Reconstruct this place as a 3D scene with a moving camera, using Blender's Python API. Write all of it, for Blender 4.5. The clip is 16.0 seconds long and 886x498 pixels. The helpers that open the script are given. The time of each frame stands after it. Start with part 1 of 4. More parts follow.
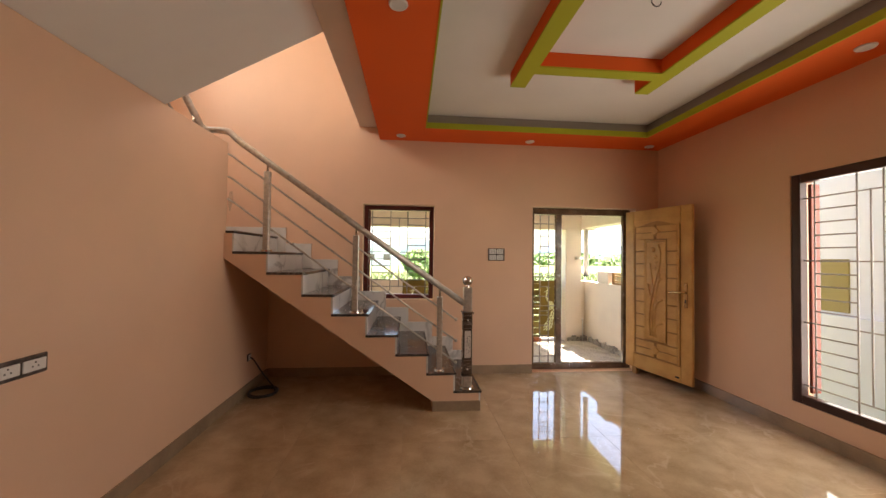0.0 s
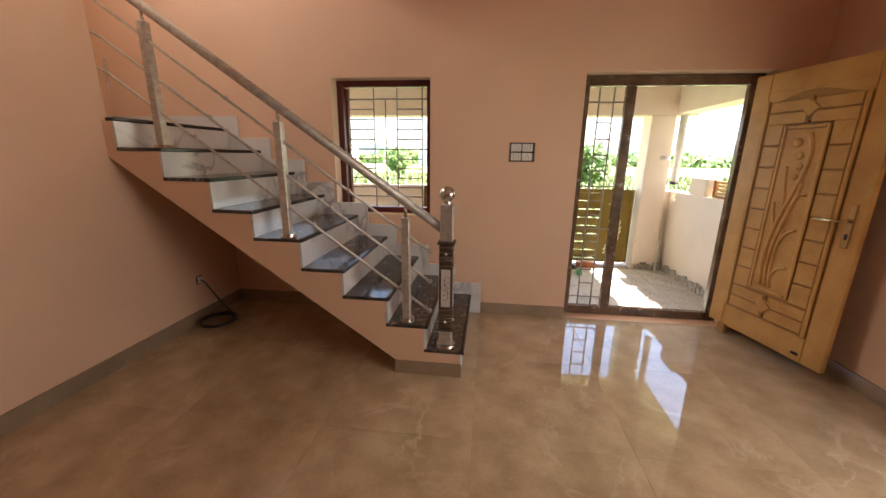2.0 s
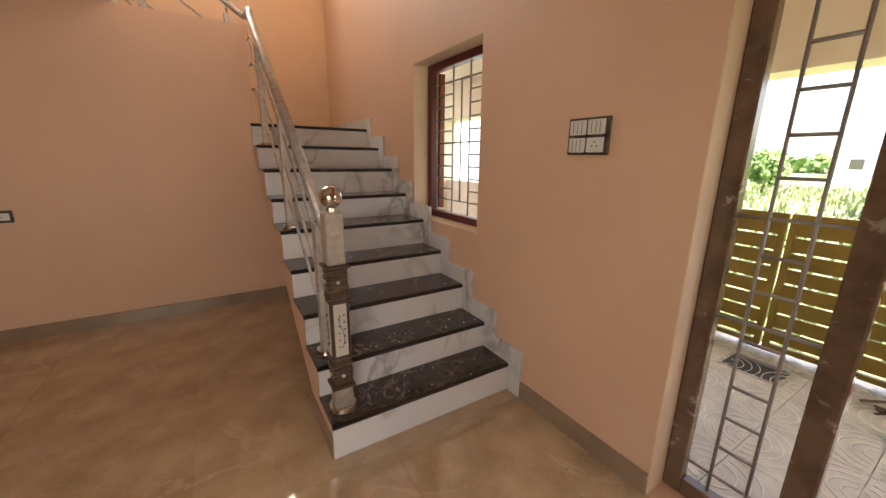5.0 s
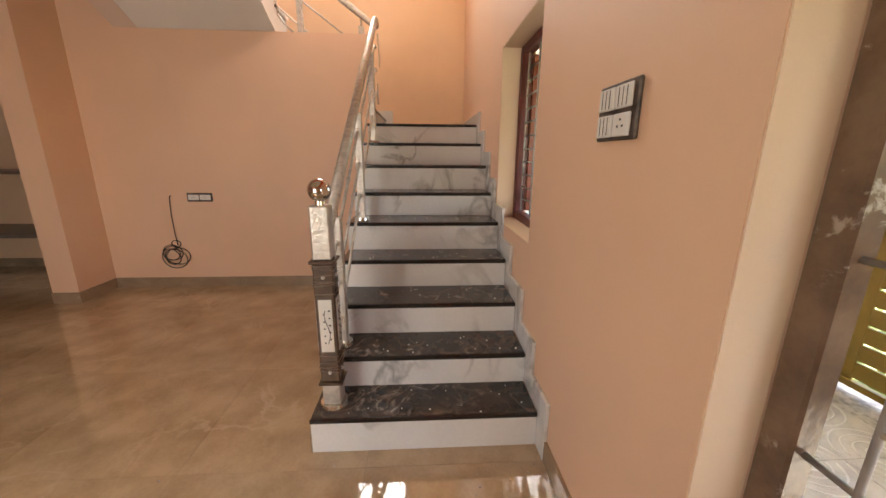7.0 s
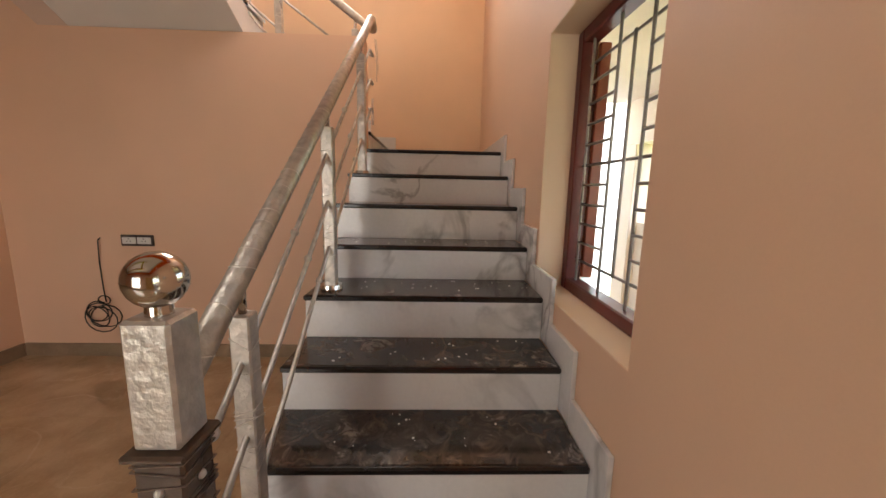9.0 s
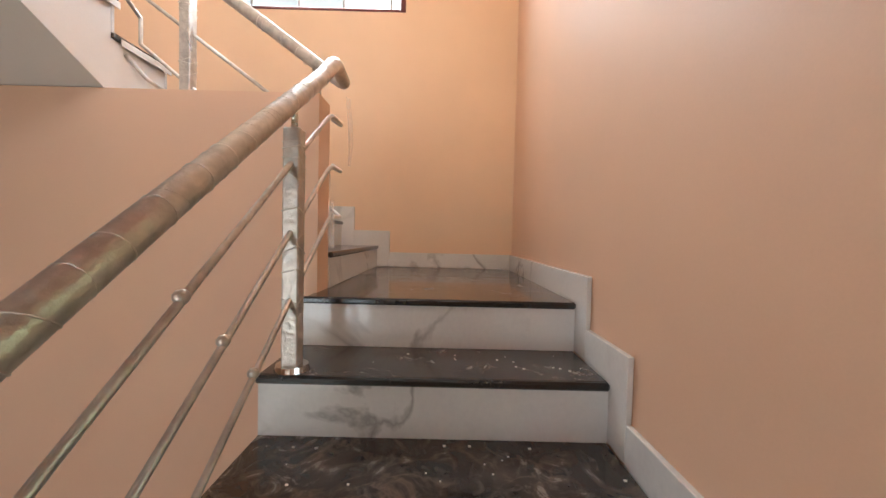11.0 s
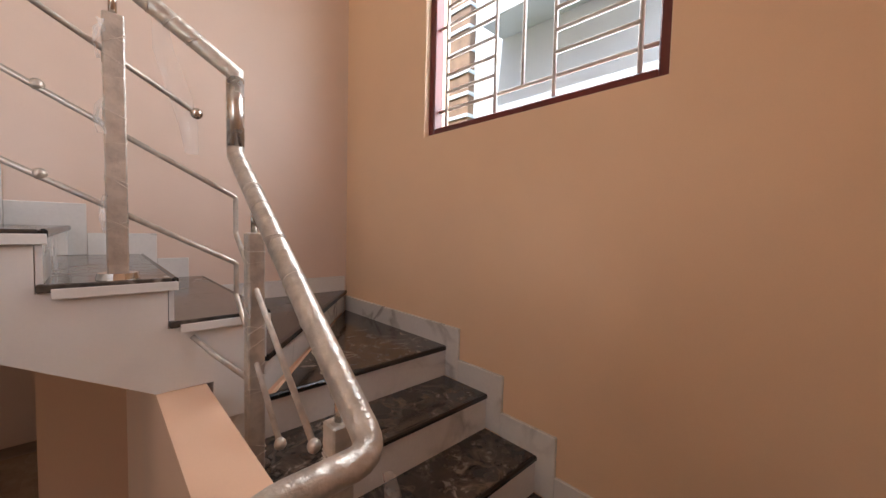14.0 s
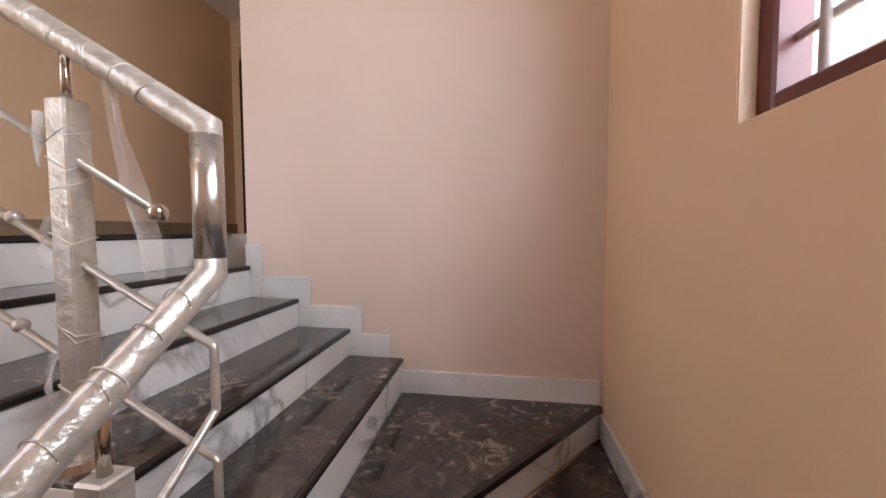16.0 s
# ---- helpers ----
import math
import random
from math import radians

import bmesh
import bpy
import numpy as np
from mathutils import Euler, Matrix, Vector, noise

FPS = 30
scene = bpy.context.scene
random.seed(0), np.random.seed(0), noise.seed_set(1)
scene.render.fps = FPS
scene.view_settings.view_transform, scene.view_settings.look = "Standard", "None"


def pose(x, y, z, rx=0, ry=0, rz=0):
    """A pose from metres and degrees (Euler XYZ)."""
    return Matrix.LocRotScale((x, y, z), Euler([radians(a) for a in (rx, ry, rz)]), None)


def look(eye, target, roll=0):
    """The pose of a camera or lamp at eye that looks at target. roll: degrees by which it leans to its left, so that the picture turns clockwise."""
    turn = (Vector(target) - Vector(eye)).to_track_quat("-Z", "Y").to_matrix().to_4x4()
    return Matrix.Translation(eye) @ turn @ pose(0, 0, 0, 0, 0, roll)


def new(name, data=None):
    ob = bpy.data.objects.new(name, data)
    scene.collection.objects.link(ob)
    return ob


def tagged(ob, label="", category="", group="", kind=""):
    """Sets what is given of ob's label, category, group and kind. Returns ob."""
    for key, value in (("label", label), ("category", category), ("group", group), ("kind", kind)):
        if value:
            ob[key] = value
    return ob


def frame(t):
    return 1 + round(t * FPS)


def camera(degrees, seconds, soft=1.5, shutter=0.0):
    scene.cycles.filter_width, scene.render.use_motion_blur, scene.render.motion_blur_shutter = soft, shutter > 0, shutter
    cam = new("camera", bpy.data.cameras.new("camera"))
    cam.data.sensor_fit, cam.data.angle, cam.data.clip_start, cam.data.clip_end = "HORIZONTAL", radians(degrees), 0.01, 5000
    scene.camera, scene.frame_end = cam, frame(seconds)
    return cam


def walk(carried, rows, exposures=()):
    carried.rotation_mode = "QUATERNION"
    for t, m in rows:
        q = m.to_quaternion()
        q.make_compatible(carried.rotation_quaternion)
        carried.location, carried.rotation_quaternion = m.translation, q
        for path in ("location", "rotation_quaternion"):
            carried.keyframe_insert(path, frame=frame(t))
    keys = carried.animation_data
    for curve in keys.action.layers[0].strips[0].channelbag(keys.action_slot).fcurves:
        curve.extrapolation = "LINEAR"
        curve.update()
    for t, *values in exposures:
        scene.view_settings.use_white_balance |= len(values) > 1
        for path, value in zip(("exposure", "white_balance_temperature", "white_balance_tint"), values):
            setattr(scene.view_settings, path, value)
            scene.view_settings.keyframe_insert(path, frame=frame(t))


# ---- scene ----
cam = camera(101.1, 16.0)
PATH = [
    (0, (0.125, 0.553, 1.41), (0.304, 2.544, 1.453), 0.7),
    (0.5, (0.262, 0.876, 1.39), (0.392, 2.871, 1.317), 0.7),
    (1, (0.473, 1.216, 1.366), (0.544, 3.188, 1.04), 0.7),
    (1.5, (0.722, 1.492, 1.339), (0.673, 3.445, 0.911), 0.9),
    (2, (0.912, 1.781, 1.406), (0.681, 3.706, 0.913), 0.7),
    (2.5, (1.155, 2.055, 1.39), (0.697, 3.938, 0.893), 0.8),
    (3, (1.406, 2.326, 1.392), (0.705, 4.131, 0.889), 0.8),
    (3.5, (1.681, 2.623, 1.388), (0.735, 4.313, 0.889), 0.5),
    (4, (1.933, 2.898, 1.369), (0.731, 4.421, 0.886), 0.7),
    (4.5, (2.086, 3.234, 1.354), (0.644, 4.529, 0.86), 0.7),
    (5, (2.225, 3.577, 1.348), (0.578, 4.604, 0.866), 0.7),
    (7.5, (2.205, 4.445, 1.316), (0.268, 4.499, 0.827), 0.6),
    (8, (1.98, 4.438, 1.311), (0.04, 4.496, 0.832), 1.0),
    (10.5, (0.233, 4.45, 1.649), (-1.766, 4.493, 1.601), 0.9),
    (11, (-0.072, 4.435, 1.854), (-2.07, 4.44, 1.786), 1.4),
    (11.5, (-0.335, 4.463, 2.065), (-2.328, 4.338, 1.966), 1.1),
    (12, (-0.582, 4.505, 2.25), (-2.54, 4.137, 2.158), 1.0),
    (12.5, (-0.773, 4.525, 2.437), (-2.665, 3.884, 2.349), 1.1),
    (13, (-0.955, 4.51, 2.626), (-2.733, 3.603, 2.535), 0.9),
    (13.5, (-1.182, 4.57, 2.783), (-2.795, 3.386, 2.69), 1.2),
    (14, (-1.38, 4.53, 2.938), (-2.757, 3.08, 2.834), 1.4),
    (14.5, (-1.677, 4.458, 3.022), (-2.729, 2.762, 2.894), 1.4),
    (15, (-1.927, 4.304, 3.138), (-2.595, 2.422, 3.01), 1.2),
    (15.5, (-2.093, 3.995, 3.16), (-2.372, 2.018, 3.043), 0.3),
    (16, (-2.308, 3.704, 3.268), (-2.011, 1.73, 3.166), -0.2),
]
walk(cam, [(t, look(eye, target, roll)) for t, eye, target, roll in PATH],
     [(0.0, 2.52, 7050, 13), (2.5, 2.57, 6700, 12), (3.5, 2.34, 6800, 12), (5.0, 2.45, 7000, 12), (7.5, 3.0, 6750, 10), (8.0, 2.95, 6700, 10), (10.3, 2.3, 6500, 10), (10.5, 2.3, 6150, 9), (11.0, 2.93, 5580, 2), (12.0, 2.38, 5800, 5), (13.0, 1.92, 6050, 9), (14.0, 1.65, 5930, 10), (15.0, 1.45, 5800, 9), (15.5, 1.7, 5650, 8), (16.0, 1.76, 5550, 8)])

# ---- world, sun, openings' daylight, added hall fill ----
world = bpy.data.worlds.new("sky")
scene.world = world
world.use_nodes = True
wn = world.node_tree
sky = wn.nodes.new("ShaderNodeTexSky")
sky.sky_type, sky.sun_disc = "NISHITA", False
sky.sun_elevation, sky.sun_rotation = radians(60), radians(83)
sky.air_density, sky.dust_density = 1.0, 2.5
wn.links.new(sky.outputs[0], wn.nodes["Background"].inputs[0])
wn.nodes["Background"].inputs[1].default_value = 0.15

sun = new("sun", bpy.data.lights.new("sun", "SUN"))
sun.data.energy, sun.data.angle, sun.data.color = 5.0, radians(0.6), (1.0, 0.95, 0.87)
sun.matrix_world = look((6.05, 0.8, 10.6), (0, 0, 0))


def daylight(name, eye, target, w, h, watts, col=(1.0, 0.97, 0.93)):
    li = bpy.data.lights.new(name, "AREA")
    li.shape, li.size, li.size_y, li.energy, li.color = "RECTANGLE", w, h, watts, col
    ob = new(name, li)
    ob.matrix_world = look(eye, target)
    return ob


daylight("daylight_side_window", (3.53, 2.43, 1.2), (0, 2.43, 1.1), 1.7, 1.75, 8.5)
# added fill that brightens the upper hall, set in an assumed, unseen opening
daylight("fill_upper_hall", (0.27, 5.05, 4.3), (0.27, 0, 4.0), 0.9, 1.9, 7)
daylight("daylight_stair_window", (-3.04, 3.49, 4.15), (0, 3.4, 3.2), 1.2, 1.2, 14)


# ---- materials ----
def material(name, col, rough=0.6, metal=0.0, var=0.12, scale=6.0, bump=0.1, fine=90.0, col2=None, clear=0.0, rand=0.0):
    m = bpy.data.materials.new(name)
    m.use_nodes = True
    nt = m.node_tree
    n, l = nt.nodes, nt.links
    b = n["Principled BSDF"]
    tc = n.new("ShaderNodeTexCoord")
    big = n.new("ShaderNodeTexNoise")
    big.inputs["Scale"].default_value, big.inputs["Detail"].default_value = scale, 6
    small = n.new("ShaderNodeTexNoise")
    small.inputs["Scale"].default_value, small.inputs["Detail"].default_value = fine, 4
    for t in (big, small):
        l.new(tc.outputs["Object"], t.inputs["Vector"])
    ramp = n.new("ShaderNodeValToRGB")
    c2 = col2 or tuple(c * (1 - var * 2) for c in col)
    ramp.color_ramp.elements[0].color, ramp.color_ramp.elements[1].color = (*c2, 1), (*col, 1)
    ramp.color_ramp.elements[0].position, ramp.color_ramp.elements[1].position = 0.3, 0.62
    mixv = n.new("ShaderNodeMath")
    mixv.operation = "MULTIPLY_ADD"
    mixv.inputs[1].default_value = 0.25
    l.new(small.outputs["Fac"], mixv.inputs[0])
    sub = n.new("ShaderNodeMath")
    sub.operation = "SUBTRACT"
    sub.inputs[1].default_value = 0.125
    l.new(big.outputs["Fac"], sub.inputs[0])
    l.new(sub.outputs[0], mixv.inputs[2])
    l.new(mixv.outputs[0], ramp.inputs["Fac"])
    out = ramp.outputs["Color"]
    if rand:
        oi = n.new("ShaderNodeObjectInfo")
        mr = n.new("ShaderNodeMapRange")
        mr.inputs["To Min"].default_value, mr.inputs["To Max"].default_value = 1 - rand, 1 + rand
        l.new(oi.outputs["Random"], mr.inputs["Value"])
        hs = n.new("ShaderNodeHueSaturation")
        l.new(mr.outputs[0], hs.inputs["Value"])
        l.new(out, hs.inputs["Color"])
        out = hs.outputs["Color"]
    l.new(out, b.inputs["Base Color"])
    rr = n.new("ShaderNodeMapRange")
    rr.inputs["To Min"].default_value, rr.inputs["To Max"].default_value = max(0.02, rough * 0.75), min(1, rough * 1.25)
    l.new(big.outputs["Fac"], rr.inputs["Value"])
    l.new(rr.outputs[0], b.inputs["Roughness"])
    b.inputs["Metallic"].default_value = metal
    b.inputs["Coat Weight"].default_value = clear
    if bump:
        bp = n.new("ShaderNodeBump")
        bp.inputs["Strength"].default_value, bp.inputs["Distance"].default_value = bump, 0.004
        l.new(small.outputs["Fac"], bp.inputs["Height"])
        l.new(bp.outputs[0], b.inputs["Normal"])
    return m


def veined(name, base, vein, rough, scale, width, mottle, mottle_col, rand=0.0):
    """Stone: a mottled ground with thin crooked veins."""
    m = material(name, base, rough, 0, 0.05, mottle, 0.0, 60.0, mottle_col, rand=rand)
    nt = m.node_tree
    n, l = nt.nodes, nt.links
    b = n["Principled BSDF"]
    src = b.inputs["Base Color"].links[0].from_socket
    tc = n.new("ShaderNodeTexCoord")
    geo = n.new("ShaderNodeNewGeometry")
    warp = n.new("ShaderNodeTexNoise")
    warp.inputs["Scale"].default_value, warp.inputs["Detail"].default_value = scale, 5
    warp.inputs["Distortion"].default_value = 0.8
    l.new(geo.outputs["Position"], warp.inputs["Vector"])
    d = n.new("ShaderNodeMath")
    d.operation = "SUBTRACT"
    d.inputs[1].default_value = 0.5
    l.new(warp.outputs["Fac"], d.inputs[0])
    a = n.new("ShaderNodeMath")
    a.operation = "ABSOLUTE"
    l.new(d.outputs[0], a.inputs[0])
    mr = n.new("ShaderNodeMapRange")
    mr.inputs["From Max"].default_value = width
    mr.inputs["To Min"].default_value, mr.inputs["To Max"].default_value = 0.75, 0.0
    l.new(a.outputs[0], mr.inputs["Value"])
    br = n.new("ShaderNodeTexNoise")
    br.inputs["Scale"].default_value = scale * 0.9
    l.new(geo.outputs["Position"], br.inputs["Vector"])
    brm = n.new("ShaderNodeMapRange")
    brm.inputs["From Min"].default_value, brm.inputs["From Max"].default_value = 0.42, 0.62
    l.new(br.outputs["Fac"], brm.inputs["Value"])
    mu = n.new("ShaderNodeMath")
    mu.operation = "MULTIPLY"
    l.new(mr.outputs[0], mu.inputs[0])
    l.new(brm.outputs[0], mu.inputs[1])
    mix = n.new("ShaderNodeMix")
    mix.data_type = "RGBA"
    l.new(mu.outputs[0], mix.inputs["Factor"])
    l.new(src, mix.inputs["A"])
    mix.inputs["B"].default_value = (*vein, 1)
    l.new(mix.outputs["Result"], b.inputs["Base Color"])
    return m


def glassy(name, col=(1, 1, 1), rough=0.0):
    m = bpy.data.materials.new(name)
    m.use_nodes = True
    b = m.node_tree.nodes["Principled BSDF"]
    b.inputs["Base Color"].default_value = (*col, 1)
    b.inputs["Transmission Weight"].default_value, b.inputs["Roughness"].default_value = 1, rough
    b.inputs["IOR"].default_value = 1.2
    return m


PINK = material("pale_pink_wall_paint", (0.74, 0.575, 0.475), 0.5, 0, 0.03, 1.6, 0.05, 160)
PEACH = material("peach_wall_paint", (0.80, 0.525, 0.355), 0.55, 0, 0.03, 1.6, 0.05, 160)
PEACH_DEEP = material("deep_peach_wall_paint", (0.85, 0.60, 0.395), 0.5, 0, 0.03, 1.6, 0.05, 160)
CREAM = material("cream_exterior_paint", (0.84, 0.73, 0.61), 0.7, 0, 0.05, 2.0, 0.2, 120)
WHITE = material("white_ceiling_paint", (0.80, 0.76, 0.71), 0.7, 0, 0.03, 2.0, 0.08, 140)
NEIGHBOUR = material("pale_blue_neighbour_paint", (0.50, 0.56, 0.62), 0.8, 0, 0.06, 0.8, 0.2, 90)
WALLWHITE = material("white_neighbour_paint", (0.74, 0.79, 0.85), 0.8, 0, 0.05, 1.0, 0.2, 90)
ORANGE = material("orange_ceiling_paint", (0.82, 0.12, 0.010), 0.9, 0, 0.03, 2.0, 0.05, 140)
GREEN = material("lime_green_ceiling_paint", (0.42, 0.42, 0.02), 0.9, 0, 0.03, 2.0, 0.05, 140)
GREY = material("dark_grey_cove", (0.25, 0.21, 0.18), 0.7, 0, 0.05, 2.0, 0.05, 140)
FLOOR = veined("polished_beige_floor_tile", (0.56, 0.42, 0.265), (0.63, 0.49, 0.34), 0.05, 1.8, 0.016, 4.5, (0.40, 0.285, 0.165), rand=0.02)
JOINT = material("tile_joint", (0.38, 0.28, 0.18), 0.5)
SKIRT = material("brown_skirting_tile", (0.36, 0.26, 0.17), 0.25, 0, 0.12, 5, 0.03, 60, rand=0.06)
GRANITE = veined("dusty_black_granite", (0.026, 0.022, 0.020), (0.16, 0.115, 0.085), 0.2, 6.0, 0.035, 9.0, (0.065, 0.05, 0.040))


def dusted(m, dust, scale, lo, hi, swirl=0.35):
    """Lays pale scuffed dust over a stone material."""
    nt = m.node_tree
    n, l = nt.nodes, nt.links
    b = n["Principled BSDF"]
    src = b.inputs["Base Color"].links[0].from_socket
    geo = n.new("ShaderNodeNewGeometry")
    fine, wide = n.new("ShaderNodeTexNoise"), n.new("ShaderNodeTexNoise")
    for t, s, d in ((fine, scale, 9), (wide, scale * 0.13, 3)):
        t.inputs["Scale"].default_value, t.inputs["Detail"].default_value = s, d
        t.inputs["Roughness"].default_value = 0.65
        t.inputs["Distortion"].default_value = swirl
        l.new(geo.outputs["Position"], t.inputs["Vector"])
    a, c = n.new("ShaderNodeMapRange"), n.new("ShaderNodeMapRange")
    a.inputs["From Min"].default_value, a.inputs["From Max"].default_value = lo, hi
    c.inputs["From Min"].default_value, c.inputs["From Max"].default_value = 0.40, 0.66
    l.new(fine.outputs["Fac"], a.inputs["Value"])
    l.new(wide.outputs["Fac"], c.inputs["Value"])
    mu = n.new("ShaderNodeMath")
    mu.operation = "MULTIPLY"
    l.new(a.outputs[0], mu.inputs[0])
    l.new(c.outputs[0], mu.inputs[1])
    mix = n.new("ShaderNodeMix")
    mix.data_type = "RGBA"
    l.new(mu.outputs[0], mix.inputs["Factor"])
    l.new(src, mix.inputs["A"])
    mix.inputs["B"].default_value = (*dust, 1)
    l.new(mix.outputs["Result"], b.inputs["Base Color"])
    ra = n.new("ShaderNodeMath")
    ra.operation = "MULTIPLY_ADD"
    ra.inputs[1].default_value, ra.inputs[2].default_value = 0.6, 0.14
    l.new(mu.outputs[0], ra.inputs[0])
    l.new(ra.outputs[0], b.inputs["Roughness"])


dusted(GRANITE, (0.42, 0.34, 0.28), 9.0, 0.49, 0.77, 2.2)
GRANITE.node_tree.nodes["Principled BSDF"].inputs["Coat Weight"].default_value = 0.25
GRANITE.node_tree.nodes["Principled BSDF"].inputs["Coat Roughness"].default_value = 0.06
FLOOR.node_tree.nodes["Principled BSDF"].inputs["Coat Weight"].default_value = 0.7
FLOOR.node_tree.nodes["Principled BSDF"].inputs["Coat Roughness"].default_value = 0.025
NOSE = material("black_granite_edge", (0.018, 0.014, 0.013), 0.2, 0, 0.2, 9, 0.02)
MARBLE = veined("white_veined_marble", (0.78, 0.76, 0.73), (0.24, 0.22, 0.21), 0.10, 1.9, 0.036, 1.5, (0.66, 0.64, 0.62))
STEEL = material("film_wrapped_steel", (0.60, 0.545, 0.48), 0.36, 0.6, 0.14, 26, 0.9, 55)
FILMTAPE = material("milky_film_tape", (0.72, 0.66, 0.58), 0.4, 0.1, 0.1, 30, 0.3, 60)
BRUSHED = material("brushed_steel_tube", (0.60, 0.56, 0.52), 0.26, 0.9, 0.08, 20, 0.1, 90)
BARE = material("polished_steel", (0.66, 0.62, 0.57), 0.12, 1.0, 0.06, 14, 0.04, 60)
DARKSTEEL = material("brown_film_on_newel", (0.13, 0.088, 0.062), 0.25, 0.3, 0.2, 20, 0.4, 60)
BROWNFILM = material("creased_brown_film", (0.23, 0.165, 0.125), 0.3, 0.3, 0.2, 20, 0.3, 60)
PLAQUE = material("etched_pale_plaque", (0.72, 0.68, 0.62), 0.3, 0.3, 0.05, 10, 0.05)
DARKWOOD = material("dark_maroon_window_wood", (0.055, 0.018, 0.012), 0.35, 0, 0.2, 5, 0.1, 70)
FRAMEWOOD = material("unpainted_door_frame", (0.20, 0.125, 0.08), 0.5, 0, 0.25, 8, 0.2, 60, (0.11, 0.066, 0.042))
dusted(FRAMEWOOD, (0.50, 0.41, 0.33), 11.0, 0.58, 0.65)
TEAK = material("varnished_carved_teak", (0.64, 0.36, 0.115), 0.4, 0, 0.12, 5, 0.08, 70, (0.50, 0.255, 0.07))
TEAKDARK = material("teak_groove", (0.40, 0.20, 0.058), 0.4, 0, 0.12, 5, 0.08, 70)
BRASS = material("satin_brass", (0.62, 0.48, 0.28), 0.22, 1.0, 0.06, 20, 0.02)
GRILLE = material("grey_painted_grille", (0.36, 0.33, 0.31), 0.45, 0.2, 0.1, 20, 0.05)
GRILLEWHITE = material("pale_painted_grille", (0.60, 0.57, 0.55), 0.45, 0.1, 0.1, 20, 0.05)
GATE = material("olive_gate_paint", (0.26, 0.175, 0.025), 0.45, 0.1, 0.12, 4, 0.08)
# the sunlit field behind the gate's cut-outs, put into a paint colour
PEA = material("pale_yellow_as_lit_field", (0.84, 0.88, 0.55), 0.6, 0, 0.1, 8, 0)
PORCH = material("grey_swirl_porch_tile", (0.58, 0.53, 0.47), 0.5, 0, 0.12, 9, 0.1, 50, (0.44, 0.40, 0.35), rand=0.05)
ROUGH = material("broken_cement", (0.55, 0.49, 0.43), 0.9, 0, 0.25, 25, 0.6, 60)
PLASTIC = material("white_plastic", (0.78, 0.76, 0.72), 0.35, 0, 0.03, 8, 0)
BLACK = material("black_plastic", (0.018, 0.015, 0.013), 0.4, 0, 0.2, 8, 0.05)
TAPE = material("paint_smeared_black_surround", (0.035, 0.025, 0.02), 0.5, 0, 0.2, 30, 0.2, 90, (0.15, 0.11, 0.085))
SLATE = material("grey_slate_shelf", (0.16, 0.13, 0.11), 0.35, 0, 0.15, 8, 0.05)
FIELD = material("grassy_field", (0.22, 0.26, 0.10), 0.9, 0, 0.2, 0.4, 0.3, 3, (0.14, 0.18, 0.065))
BRICK = material("red_brick", (0.38, 0.12, 0.05), 0.8, 0, 0.15, 20, 0.3)
LEAF = material("leaf_green", (0.20, 0.31, 0.09), 0.6, 0, 0.2, 3, 0.1, 20, (0.12, 0.20, 0.055))
BARK = material("bark", (0.13, 0.09, 0.06), 0.9, 0, 0.2, 10, 0.4)
HILL = material("hazy_hill", (0.50, 0.58, 0.66), 1.0, 0, 0.1, 0.01, 0)
BROWNBLOCK = material("brown_block_facing", (0.20, 0.13, 0.085), 0.8, 0, 0.2, 8, 0.3)
REVEAL = material("cream_reveal_paint", (0.85, 0.645, 0.46), 0.6, 0, 0.03, 1.6, 0.12, 160)
MAROON = material("maroon_window_paint", (0.13, 0.020, 0.018), 0.35, 0, 0.2, 5, 0.1, 70)
REDWOOD = material("glossy_maroon_leaf", (0.24, 0.055, 0.03), 0.3, 0, 0.15, 5, 0.05)
OCHRE = material("dull_yellow_shutter", (0.30, 0.24, 0.07), 0.6, 0, 0.08, 3, 0.05)
CURL = material("pale_tile_swirl", (0.70, 0.66, 0.60), 0.6, 0, 0.06, 9, 0)
FROST = glassy("window_glass")
FILM = material("loose_clear_film", (0.80, 0.76, 0.72), 0.15, 0, 0.05, 30, 0.5, 60)
FILM.node_tree.nodes["Principled BSDF"].inputs["Alpha"].default_value = 0.28
LAMPMAT = material("white_downlight", (0.82, 0.80, 0.76), 0.4, 0, 0.02, 8, 0)
GREENPL = material("green_bottle_plastic", (0.03, 0.42, 0.16), 0.3, 0, 0.1, 20, 0.1)


# ---- mesh helpers ----
def box(bm, x0, x1, y0, y1, z0, z1):
    vs = [bm.verts.new((x, y, z)) for x in (x0, x1) for y in (y0, y1) for z in (z0, z1)]
    for f in ((0, 1, 3, 2), (4, 6, 7, 5), (0, 4, 5, 1), (2, 3, 7, 6), (0, 2, 6, 4), (1, 5, 7, 3)):
        bm.faces.new([vs[i] for i in f])
    return vs


def bevelled(bm, w=0.004, seg=1):
    bmesh.ops.bevel(bm, geom=bm.edges[:], offset=w, segments=seg, affect="EDGES", clamp_overlap=True)
    return bm


def bbox(x0, x1, y0, y1, z0, z1, w=0.004):
    bm = bmesh.new()
    box(bm, x0, x1, y0, y1, z0, z1)
    return bevelled(bm, w) if w else bm


